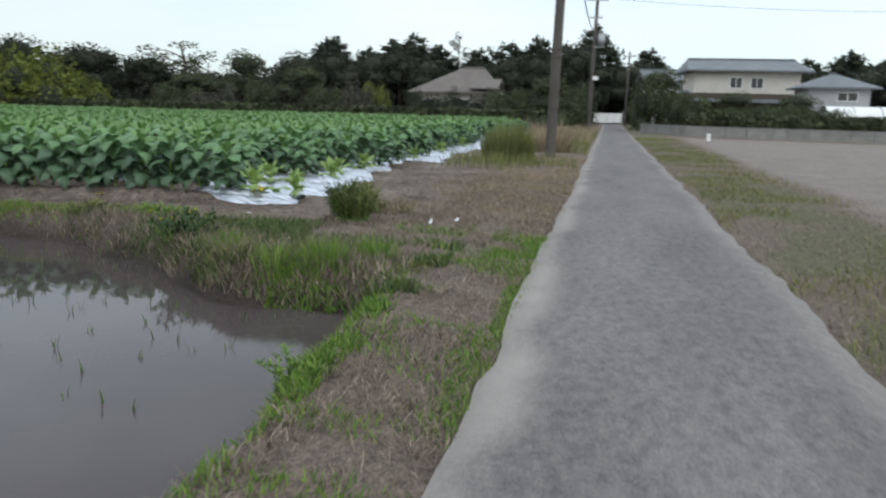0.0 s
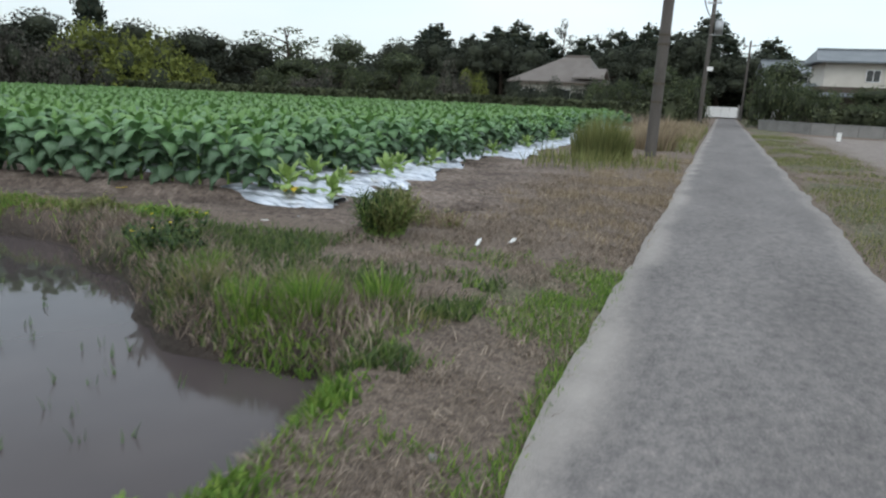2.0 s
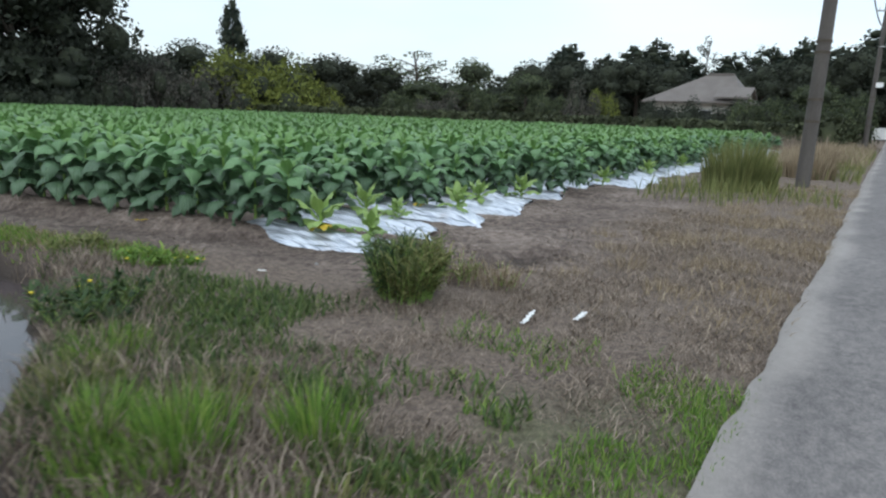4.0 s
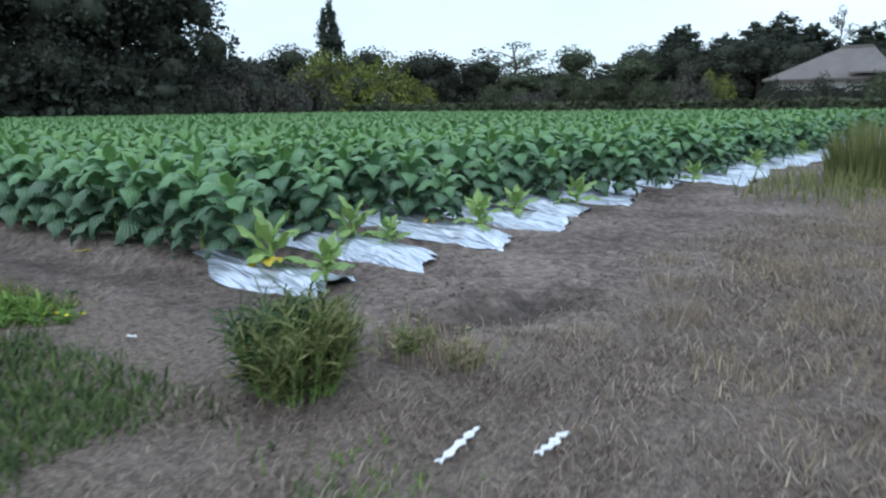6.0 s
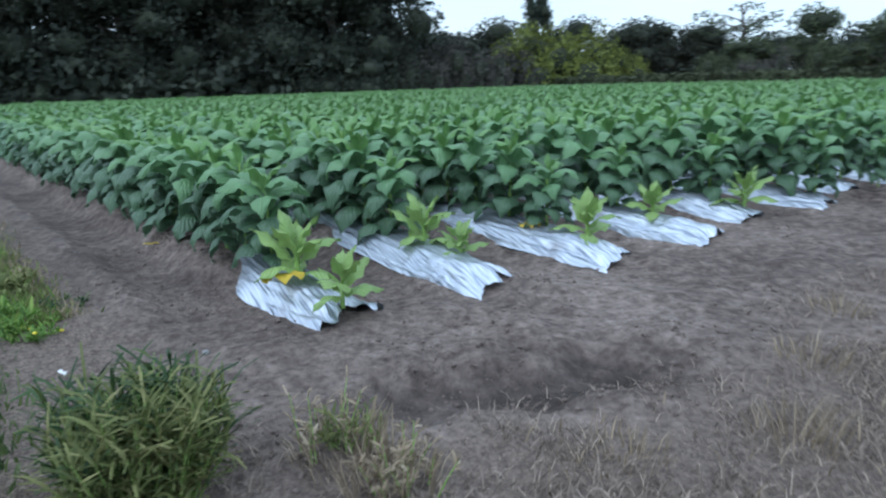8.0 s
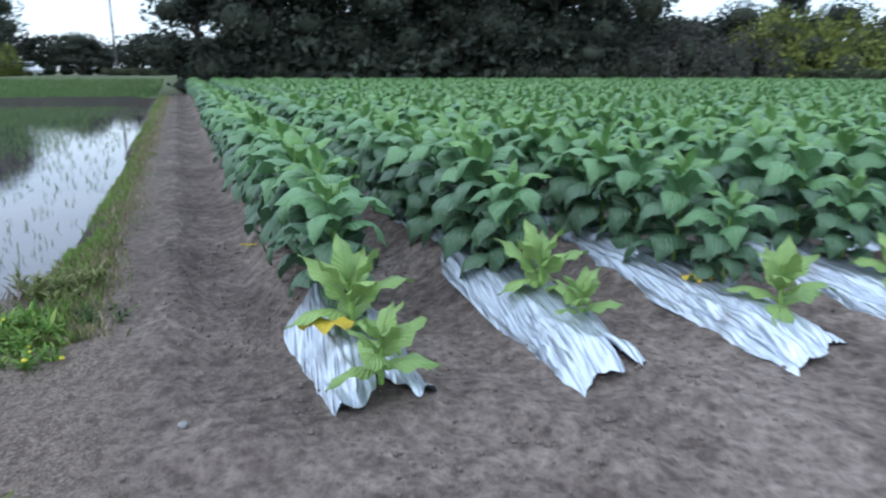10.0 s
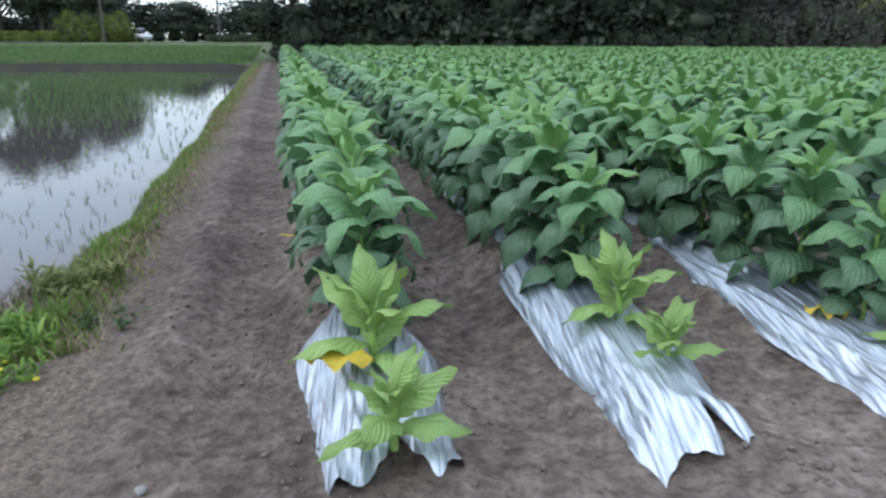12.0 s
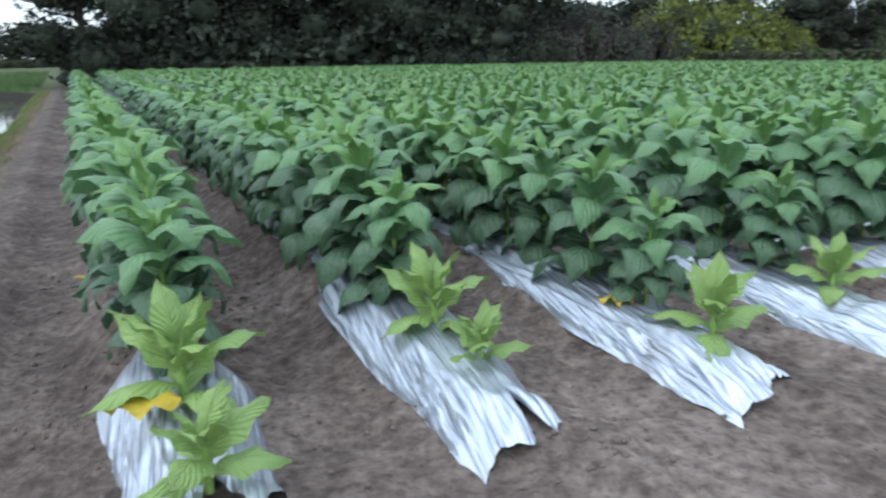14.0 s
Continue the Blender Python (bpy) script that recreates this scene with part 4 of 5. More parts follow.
leafy_weed(-4.38, 9.20, 0.40, 0.12, 12, (GRASS_GREEN,), "low green weed with yellow flowers at the path's edge", 507, (0.04, 0.09), 3)
leafy_weed(-5.0, 9.40, 0.4, 0.10, 12, (WEED_DARK,), "low grey-green weed at the path's edge", 508, (0.03, 0.07))
leafy_weed(-0.62, 4.6, 0.4, 0.16, 16, (GRASS_GREEN,), "low bright green weed at the lane's edge", 509, (0.04, 0.08))
leafy_weed(-1.0, 5.6, 0.45, 0.16, 18, (GRASS_GREEN,), "broad bright green weed at the water's edge", 510, (0.05, 0.09), 2)
leafy_weed(-0.95, 4.5, 0.45, 0.16, 18, (GRASS_GREEN,), "bright green weed at the water's edge", 511, (0.05, 0.09), 2)


# ---- soil clods, stones and litter ----
def clods():
    r = np.random.default_rng(9)
    x, y = strewn(30000, -7.0, -0.9, 9.2, 18, lambda x, y: in_field(x, y) * (0.15 + 0.85 * patch(x, y, 1.7, 90, 0.3, 0.7)) * (1 - 0.6 * sstep(13, 17, y)), 10)
    n = len(x)
    size = 0.004 + 0.016 * r.uniform(0, 1, n) ** 5
    ico = np.array([(0, 0, 1), (0.9, 0, 0.3), (0.28, 0.85, 0.3), (-0.72, 0.53, 0.3), (-0.72, -0.53, 0.3), (0.28, -0.85, 0.3), (0, 0, -0.6)])
    tri = np.array([(0, 1, 2), (0, 2, 3), (0, 3, 4), (0, 4, 5), (0, 5, 1), (6, 2, 1), (6, 3, 2), (6, 4, 3), (6, 5, 4), (6, 1, 5)])
    v = ico[None] * size[:, None, None] * r.uniform(0.65, 1.35, (n, 7, 3))
    v = v + np.stack([x, y, land(x, y) + size * 0.05], -1)[:, None]
    f = tri[None] + (np.arange(n) * 7)[:, None, None]
    tagged(add("soil_clods", mesh_from("soil_clods", v.reshape(-1, 3), f.reshape(-1, 3), smooth=False), CLOD), "loose grey-brown soil clods scattered over the tilled ground", "soil", kind="stuff")


clods()


def scrap(x, y, length, width, turn, label, mat=PAPER, name="plastic_scrap", category="litter"):
    r = np.random.default_rng(int(abs(x * 1000)))
    u, w = np.linspace(-0.5, 0.5, 10), np.linspace(-0.5, 0.5, 6)
    U, W = np.meshgrid(u, w, indexing="ij")
    z = 0.045 + 0.004 * np.sin(U * 11 + r.uniform(0, 6)) + 0.004 * np.cos(W * 9)
    X, Y = U * length, W * width * (1 - 0.5 * np.abs(U)) * (0.7 + 0.5 * np.sin(U * 23 + 1)) + 0.004 * np.sin(U * 9)
    i = np.arange(60).reshape(10, 6)
    f = np.stack([i[:-1, :-1], i[1:, :-1], i[1:, 1:], i[:-1, 1:]], -1).reshape(-1, 4)
    v = np.concatenate([np.stack([X, Y, z], -1).reshape(-1, 3), np.stack([X, Y, z - 0.004], -1).reshape(-1, 3)])
    ob = add(name, mesh_from(name, v, np.concatenate([f, f[:, ::-1] + 60])), mat)
    ob.matrix_basis = pose(x, y, float(land(x, y)), 0, 0, turn)
    return tagged(ob, label, category)


scrap(-1.15, 9.65, 0.33, 0.05, 102, "torn strip of white plastic lying on dead grass")
scrap(-0.86, 9.92, 0.24, 0.055, 94, "small crumpled piece of white plastic on dead grass")
scrap(-3.55, 9.35, 0.08, 0.03, 20, "small pale plastic shred on bare soil")
scrap(-6.5, 10.18, 0.16, 0.05, 70, "yellowed fallen tobacco leaf on the soil path", LEAF_YELLOW, "fallen_leaf", "leaf")


def yellow_leaf(x, y, z, turn, ln, label):
    v, f, uv = leaf_shape(ln, ln * 0.46, 6, -16, seed=77)
    ob = add("yellow_leaf", mesh_from("yellow_leaf", v, f, uv), LEAF_YELLOW)
    ob.matrix_basis = pose(x, y, z, 0, 0, turn)
    tagged(ob, label, "leaf")


yellow_leaf(-4.12, 10.86, 0.20, -100, 0.30, "withered yellow tobacco leaf lying on the mulch film")
yellow_leaf(-4.50, 13.20, 0.19, 250, 0.2, "withered yellow tobacco leaf drooping on the mulch film")


def stone(x, y, s, label):
    bm = bmesh.new()
    bmesh.ops.create_icosphere(bm, subdivisions=2, radius=s)
    for v in bm.verts:
        v.co *= 0.8 + 0.4 * noise.noise(v.co * 30 + Vector((x, y, 0)))
        v.co.z *= 0.6
    ob = part("stone", bm, CONCRETE, None, "", True)
    ob.matrix_basis = pose(x, y, float(land(x, y)) + s * 0.3)
    tagged(ob, label, "stone")


stone(-3.59, 10.07, 0.028, "pale stone lying on the soil")
stone(0.05, 5.6, 0.03, "small grey stone at the lane's edge")
stone(0.62, 6.4, 0.012, "dark pebble on the asphalt")


# ---- trees and hedges ----
def tuft_cloud(points, size, seed, flat=0.0):
    """Small bent leaf sprays, one quad pair each, at points."""
    r = np.random.default_rng(seed)
    n = len(points)
    d = r.normal(0, 1, (n, 3))
    d[:, 2] = d[:, 2] * (1 - flat) - 0.2
    d /= np.linalg.norm(d, axis=1)[:, None]
    e = np.cross(d, r.normal(0, 1, (n, 3)))
    e /= np.linalg.norm(e, axis=1)[:, None] + 1e-9
    nn = np.cross(d, e)
    s = (size * r.uniform(0.55, 1.25, n))[:, None]
    p = np.asarray(points)
    v = np.stack([p - d * s * 0.5, p + e * s * 0.32 + nn * s * 0.12, p + d * s * 0.6, p - e * s * 0.32 + nn * s * 0.12], 1)
    return v.reshape(-1, 3), np.arange(n * 4).reshape(-1, 4)


def cores(blobs, share=0.74, seed=0):
    """Opaque filler for the inside of a crown: lumpy shells, smaller than the leaves around them."""
    a, b = np.linspace(0, 2 * np.pi, 9), np.linspace(-np.pi / 2, np.pi / 2, 6)
    A, B = np.meshgrid(a, b, indexing="ij")
    d = np.stack([np.cos(A) * np.cos(B), np.sin(A) * np.cos(B), np.sin(B)], -1).reshape(-1, 3)
    i = np.arange(54).reshape(9, 6)
    f = np.stack([i[:-1, :-1], i[1:, :-1], i[1:, 1:], i[:-1, 1:]], -1).reshape(-1, 4)
    out = []
    for cx, cy, cz, rx, ry, rz in blobs:
        lump = 0.85 + 0.3 * vnoise(d[:, 0] * 2 + cx, d[:, 1] * 2 + d[:, 2] + cy, 1.2, seed)
        out.append((d * np.array([rx, ry, rz]) * (share * lump)[:, None] + np.array([cx, cy, cz]), f))
    return merge(out)


def blob_points(blobs, per_area, seed, inner=0.35):
    """Points in uneven shells of ellipsoids (cx, cy, cz, rx, ry, rz)."""
    r = np.random.default_rng(seed)
    out = []
    for cx, cy, cz, rx, ry, rz in blobs:
        n = int(per_area * (rx * ry + rx * rz + ry * rz) * 4)
        d = r.normal(0, 1, (n, 3))
        d /= np.linalg.norm(d, axis=1)[:, None]
        lump = 0.78 + 0.44 * vnoise(d[:, 0] * 2.3 + cx, d[:, 1] * 2.3 + d[:, 2] * 1.7 + cy, 1.3, seed)
        q = np.where(r.uniform(0, 1, n) < inner, r.uniform(0.35, 0.85, n), r.uniform(0.85, 1.05, n)) * lump
        out.append(d * np.array([rx, ry, rz]) * q[:, None] + np.array([cx, cy, cz]))
    p = np.concatenate(out)
    return p[p[:, 2] > 0.05]


def make_tree(kind, mat, seed, label, category="tree"):
    """A tree of kind broad, conifer, pine or bush, about 10 m high (bush 4.5 m)."""
    r = np.random.default_rng(seed)
    name = {"broad": "tree", "conifer": "conifer_tree", "pine": "pine_tree", "bush": "bush"}[kind]
    thing = empty(name, pose(0, 0, -80), label, category)
    wood, blobs = [], []
    if kind == "broad":
        wood.append(tube([(0, 0, -0.3), (0.1, 0, 2), (0, 0.15, 4.5), (0.1, 0, 7.5)], [0.34, 0.27, 0.2, 0.07], 8))
        blobs = [(0, 0, 7.2, 2.4, 2.4, 2.1)]
        for i in range(10):
            a, zz = i * 2.4 + r.uniform(-0.4, 0.4), r.uniform(2.2, 6.6)
            ln = r.uniform(1.8, 3.2) * (1.15 - zz / 14)
            tip = (ln * math.cos(a), ln * math.sin(a), zz + r.uniform(0.2, 1.1))
            wood.append(tube([(0, 0, zz - 0.9), (tip[0] * 0.5, tip[1] * 0.5, zz), tip], [0.12, 0.08, 0.03], 5))
            blobs.append((*tip, r.uniform(1.2, 1.9), r.uniform(1.2, 1.9), r.uniform(0.9, 1.5)))
        pts, size = blob_points(blobs, 17.0, seed, 0.45), 0.30
    elif kind == "conifer":
        wood.append(tube([(0, 0, -0.3), (0, 0, 5), (0, 0, 9.8)], [0.28, 0.18, 0.03], 8))
        for i in range(17):
            t = i / 16
            zz, rad = 1.2 + 8.2 * t, 2.2 * (1 - t) ** 0.42 + 0.45
            for j in range(3):
                a = i * 1.9 + j * 2.1 + r.uniform(-0.3, 0.3)
                q = rad * r.uniform(0.35, 0.7)
                blobs.append((q * math.cos(a), q * math.sin(a), zz + r.uniform(-0.3, 0.3), rad * 0.5, rad * 0.5, 0.6))
            wood.append(tube([(0, 0, zz), (rad * 0.8 * math.cos(a), rad * 0.8 * math.sin(a), zz - 0.1)], [0.05, 0.015], 4))
        pts, size = blob_points(blobs, 10.0, seed, 0.45), 0.32
    elif kind == "pine":
        wood.append(tube([(0, 0, -0.3), (0.3, 0, 3), (0.1, 0.2, 6), (0.5, 0, 8.6)], [0.25, 0.2, 0.15, 0.06], 8))
        for i in range(9):
            a, zz = i * 2.2 + r.uniform(-0.4, 0.4), r.uniform(5.6, 8.8)
            ln = r.uniform(1.4, 3.3)
            tip = (0.3 + ln * math.cos(a), ln * math.sin(a), zz + r.uniform(0, 0.7))
            wood.append(tube([(0.2, 0.1, zz - 0.8), (tip[0] * 0.5, tip[1] * 0.5, zz - 0.1), tip], [0.09, 0.06, 0.02], 5))
            blobs.append((*tip, r.uniform(0.8, 1.5), r.uniform(0.8, 1.5), r.uniform(0.35, 0.6)))
        pts, size = blob_points(blobs, 6.5, seed), 0.34
    else:
        for i in range(12):
            a, q = i * 2.4, 3.3 * math.sqrt(r.uniform(0, 1))
            c = (q * math.cos(a), q * math.sin(a), r.uniform(1.0, 3.0) * (1.05 - q / 6))
            wood.append(tube([(c[0] * 0.2, c[1] * 0.2, -0.1), (c[0] * 0.6, c[1] * 0.6, c[2] * 0.6), c], [0.08, 0.05, 0.02], 5))
            blobs.append((*c, r.uniform(1.1, 1.7), r.uniform(1.1, 1.7), r.uniform(0.9, 1.5)))
        pts, size = blob_points(blobs, 20.0, seed, 0.4), 0.24
    v, f = merge(wood)
    add("trunk", mesh_from("trunk", v, f), BARK, thing)
    v, f = tuft_cloud(pts, size, seed + 1, 0.3 if kind != "pine" else 0.6)
    crown = add("crown", mesh_from("crown", v, f, smooth=False), mat, thing)
    # added shells that close gaps in the crown, painted dark as inner shade
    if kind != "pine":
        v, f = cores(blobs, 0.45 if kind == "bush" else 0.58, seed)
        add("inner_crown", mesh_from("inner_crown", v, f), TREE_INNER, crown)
    return thing


PROTO = {
    "dark_a": make_tree("broad", TREE_DARK, 601, "tall dark evergreen tree at the edge of the field"),
    "dark_b": make_tree("broad", TREE_DARK, 602, "tall dark evergreen tree with spreading boughs behind the crop"),
    "mid_a": make_tree("broad", TREE_MID, 603, "rounded olive green tree behind the hedge"),
    "mid_b": make_tree("broad", TREE_MID, 604, "broad olive green garden tree"),
    "con_a": make_tree("conifer", TREE_CONIFER, 605, "dark pointed conifer in the far wood"),
    "con_b": make_tree("conifer", TREE_CONIFER, 606, "dark dense conifer in the far wood"),
    "pine": make_tree("pine", TREE_MID, 607, "old pine with bare trunk and flat airy crown"),
    "pine_dark": make_tree("pine", TREE_CONIFER, 612, "slender dark pine standing above the far wood"),
    "yellow": make_tree("bush", TREE_YELLOW, 608, "large rounded yellow-green bush beyond the field", "bush"),
    "grey_a": make_tree("bush", TREE_GREY, 609, "grey-brown brushwood thicket beyond the field", "bush"),
    "grey_b": make_tree("bush", TREE_GREY, 610, "dull grey-green brushwood beyond the field", "bush"),
    "shrub": make_tree("bush", TREE_MID, 611, "clipped olive garden shrub", "bush"),
    "dusk": make_tree("bush", TREE_DARK, 613, "dark evergreen undergrowth below the trees", "bush"),
}


def plant_tree(key, x, y, h, w, turn=0.0, z=None):
    """One tree by height and breadth in metres."""
    bush = key in ("yellow", "grey_a", "grey_b", "shrub", "dusk")
    sz, sx = h / (3.15 if bush else 9.6), w / (8.6 if bush else {"con_a": 4.6, "con_b": 4.6, "pine": 7.0, "pine_dark": 7.0}.get(key, 7.6))
    base = float(land(x, y)) if z is None else z
    copy_thing(PROTO[key], pose(x, y, base, 0, 0, turn) @ Matrix.Diagonal((sx, sx, sz, 1)))


r = np.random.default_rng(41)
for i in range(9):
    y = 4.5 + 3.3 * i
    x = float(field_end(y)) - 4.2 + r.uniform(-0.8, 0.8)
    plant_tree(("dark_a", "dark_b")[i % 2], x, y, r.uniform(10.5, 13) * (0.72 if i == 0 else 1), r.uniform(7.5, 9.5), r.uniform(0, 360))
    plant_tree(("dark_b", "dark_a")[i % 2], x - 6, y + 1.6, r.uniform(11, 14), r.uniform(8, 10), r.uniform(0, 360))
    plant_tree("dusk", x + 1.6, y + 1.2, r.uniform(2.6, 4.2), r.uniform(4.5, 6), r.uniform(0, 360))
for i in range(5):
    y = 31.5 + 2.4 * i
    plant_tree(("grey_a", "grey_b")[i % 2], -45.0 + 0.4 * i + r.uniform(-0.6, 0.6), y, (3.7, 3.9, 4.0, 3.8, 3.4)[i], 6.5, r.uniform(0, 360))
    plant_tree("dark_b", -53, y + 1, r.uniform(5.0, 6.2), 7, r.uniform(0, 360))
plant_tree("yellow", -44.8, 46.4, 5.7, 12.6, 30)
plant_tree("yellow", -41.5, 50.2, 3.6, 5.5, 120)
plant_tree("con_a", -51.3, 49.6, 10.8, 3.4, 10)
for key, x, y, h, w in (("dark_a", -52, 55, 7.6, 8), ("dark_b", -49, 60, 7.2, 8), ("dark_a", -58, 50, 8, 9), ("dark_b", -46, 66, 6.8, 8), ("dark_a", -54, 66, 7.5, 9),
                        ("pine", -41.5, 65.5, 8.4, 7.0), ("mid_a", -34.8, 65, 7.0, 6.4), ("mid_b", -38.5, 62, 4.6, 6)):
    plant_tree(key, x, y, h, w, r.uniform(0, 360))
for i, x in enumerate((-38, -33, -29.5, -26, -22.5, -19.2, -6.5, -3.4)):
    plant_tree(("shrub", "grey_b", "shrub", "mid_a")[i % 4], x, 56 + r.uniform(-2, 4), (3.6, 3.2, 4.0, 5.2, 3.6, 4.0, 3.6, 4.3)[i], (5.5, 5, 5, 5.5, 4.4, 3.6, 4.5, 4.5)[i], r.uniform(0, 360))
plant_tree("yellow", -19.5, 60.5, 3.6, 3.4, 40)
for x, y, h, w in ((-15.2, 60.5, 2.9, 3.6), (-12.4, 59.5, 3.0, 3.8), (-9.4, 60.5, 3.0, 3.6), (-6.8, 61, 3.4, 3.6)):
    plant_tree("dusk", x, y, h, w, r.uniform(0, 360))
for i, (x, h) in enumerate(((-51.5, 9.0), (-46, 12.2), (-43.4, 12.4), (-38, 10.8), (-33.4, 12.0), (-30.4, 12.8), (-26, 11.2), (-20, 10.6), (-14.5, 11.6), (-10, 12.2), (-6, 11.4), (-1.4, 13.8), (1.8, 9.0), (6.2, 10.6), (28, 9.4), (33, 10.4), (38, 9.5))):
    plant_tree(("con_a", "con_b")[i % 2], x, 111 + r.uniform(-2, 2), h, 9.6 if h > 10 else 7.0, r.uniform(0, 360))
    plant_tree(("dark_a", "dark_b")[i % 2], x + r.uniform(-2, 2), 105 + r.uniform(-3, 3), h * 0.84, 9.0, r.uniform(0, 360))
plant_tree("pine_dark", -23.2, 112, 14.0, 4.2, 0)
plant_tree("pine_dark", -17.4, 112, 12.8, 3.0, 90)
for x, y, h, w in ((4.4, 63, 4.6, 4.6), (7.2, 61, 3.6, 4.0), (10.5, 58, 2.4, 3.6), (13.5, 57, 2.8, 4.6), (16.2, 56, 2.4, 4.0), (-2.0, 64, 4.4, 4.4)):
    plant_tree("shrub", x, y, h, w, r.uniform(0, 360))
for x, y, h, w in ((5.4, 66, 5.6, 6.0), (11.2, 63, 3.6, 4.6), (15.6, 61, 3.4, 4.8)):
    plant_tree("mid_a", x, y, h, w, r.uniform(0, 360))
for x, y in ((-96, -32), (-92, -24), (-99, -16), (-104, -6), (-104, 4), (-98, 10), (-90, 16), (-82, 22)):
    plant_tree(("dark_a", "mid_b")[int(abs(y)) % 2], x, y, r.uniform(6.5, 9.5) * (0.62 if -17 < y < 6 else 1.0), 8, r.uniform(0, 360))
for i, (x, y) in enumerate(((-98, -54), (-97, -47), (-99, -40), (-97, -33.5), (-99, -28))):
    plant_tree(("dark_a", "dark_b")[i % 2], x, y, (17, 16, 17.5, 15.5, 13)[i], 11, 70 * i)
for x, y in ((-86.5, -25.0), (-87.0, -21.0)):
    plant_tree("yellow", x, y, 3.4, 5.0, r.uniform(0, 360))
for p in PROTO.values():
    for o in (*p.children_recursive, p):
        bpy.data.objects.remove(o)


def woods(name, path, height, depth, count, mat, label, seed):
    """A far belt of wood along a line, too thick to tell trees apart."""
    q = np.random.default_rng(seed)
    path = np.array(path, float)
    seg = np.linalg.norm(np.diff(path, axis=0), axis=1)
    at = np.concatenate([[0], np.cumsum(seg)])
    s = q.uniform(0, at[-1], count)
    x, y = np.interp(s, at, path[:, 0]) + q.normal(0, depth, count), np.interp(s, at, path[:, 1]) + q.normal(0, depth, count)
    top = height * (0.62 + 0.5 * vnoise(s, 0 * s, 0.16, seed) + 0.25 * (vnoise(s, 0 * s, 0.7, seed + 1) - 0.5))
    z = top * np.sqrt(q.uniform(0.0, 1, count)) + land(x, y)
    q_s = np.arange(0, at[-1], 1.6)
    q_x, q_y = np.interp(q_s, at, path[:, 0]), np.interp(q_s, at, path[:, 1])
    q_top = 0.86 * height * (0.62 + 0.5 * vnoise(q_s, 0 * q_s, 0.16, seed) + 0.25 * (vnoise(q_s, 0 * q_s, 0.7, seed + 1) - 0.5))
    lumps = []
    for a, b, c in zip(q_x, q_y, q_top):
        for k in (0.15, 0.45, 0.75):
            lumps.append((a + q.normal(0, depth * 0.5), b + q.normal(0, depth * 0.5), float(land(a, b)) + c * k, 1.7, 1.7, c * 0.27))
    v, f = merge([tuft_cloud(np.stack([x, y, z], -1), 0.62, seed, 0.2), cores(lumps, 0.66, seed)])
    tagged(add(name, mesh_from(name, v, f, smooth=False), mat), label, "woodland", kind="stuff")


woods("far_woods", [(-62, 118), (45, 122)], 8.0, 1.6, 20000, TREE_DARK, "dark band of far woodland", 801)
woods("far_woods", [(-62, 118), (-66, 70), (-60, 35), (-56, 8)], 6.5, 1.6, 18000, TREE_DARK, "dark woodland beyond the field", 802)
woods("far_woods", [(-112, -60), (-110, -10), (-104, 14), (-60, 32)], 5.2, 1.6, 20000, TREE_DARK, "dark far woodland behind the paddies", 803)
woods("right_woods", [(20, 120), (70, 100), (90, 40)], 9.0, 1.8, 16000, TREE_DARK, "dark far woodland behind the houses", 804)
woods("undergrowth", [(-48.6, 4), (-46, 16), (-43.8, 30)], 3.4, 0.7, 12000, TREE_DARK, "dark undergrowth at the field's end", 805)


def hedge(path, height, thick, mat, label, seed, lift=0.0, size=0.28):
    """A clipped hedge with a level, slightly uneven top."""
    q = np.random.default_rng(seed)
    path = np.array(path, float)
    seg = np.diff(path, axis=0)
    thing = empty("hedge", pose(0, 0, 0), label, "hedge")
    for p, d in zip(path[:-1], seg):
        ln = float(np.linalg.norm(d))
        pieces = max(1, round(ln / 3.0))
        nrm = np.array([-d[1], d[0]]) / ln
        for k in range(pieces):
            n = int(ln / pieces * 190 * height)
            t, w = (k + q.uniform(0, 1, n)) / pieces, q.uniform(-0.5, 0.5, n) * thick
            x, y = p[0] + d[0] * t + nrm[0] * w, p[1] + d[1] * t + nrm[1] * w
            z = (height + 0.12 * (vnoise(t * ln, 0 * t, 0.8, seed) - 0.5)) * q.uniform(0, 1, n) ** 0.6
            lumps = []
            for m in range(6):
                u = (k + (m + 0.5) / 6) / pieces
                a, b = p[0] + d[0] * u, p[1] + d[1] * u
                lumps.append((a, b, float(land(a, b)) + lift + height * 0.48, 0.42 * thick, 0.42 * thick, height * 0.5))
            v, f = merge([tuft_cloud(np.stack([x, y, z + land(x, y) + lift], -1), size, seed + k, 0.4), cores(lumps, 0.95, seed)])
            add("hedge_section", mesh_from("hedge_section", v, f, smooth=False), mat, thing)
    return thing


hedge([(-3.2, 49.2), (-42, 43.4)], 1.55, 1.0, HEDGE, "long clipped dark garden hedge behind the tobacco field", 901)
hedge([(-42, 43.4), (-46, 41)], 1.3, 1.0, TREE_YELLOW, "yellow-green clipped hedge end", 902)
hedge([(-2.2, 50), (-1.6, 62)], 1.9, 1.0, HEDGE, "dark clipped hedge beside the lane", 903)
hedge([(6.5, 53.0), (10.2, 51.6), (16, 50.6), (26, 49.2)], 1.0, 1.1, HEDGE, "dark clipped hedge on top of the garden wall", 904, 0.55)
hedge([(-84.0, -33), (-87.0, -19)], 1.2, 1.2, TREE_YELLOW, "low yellow-green hedge along the far road", 905)
hedge([(-92, -12), (-96, -2)], 0.9, 1.0, HEDGE, "low dark hedge beside the far road", 906)


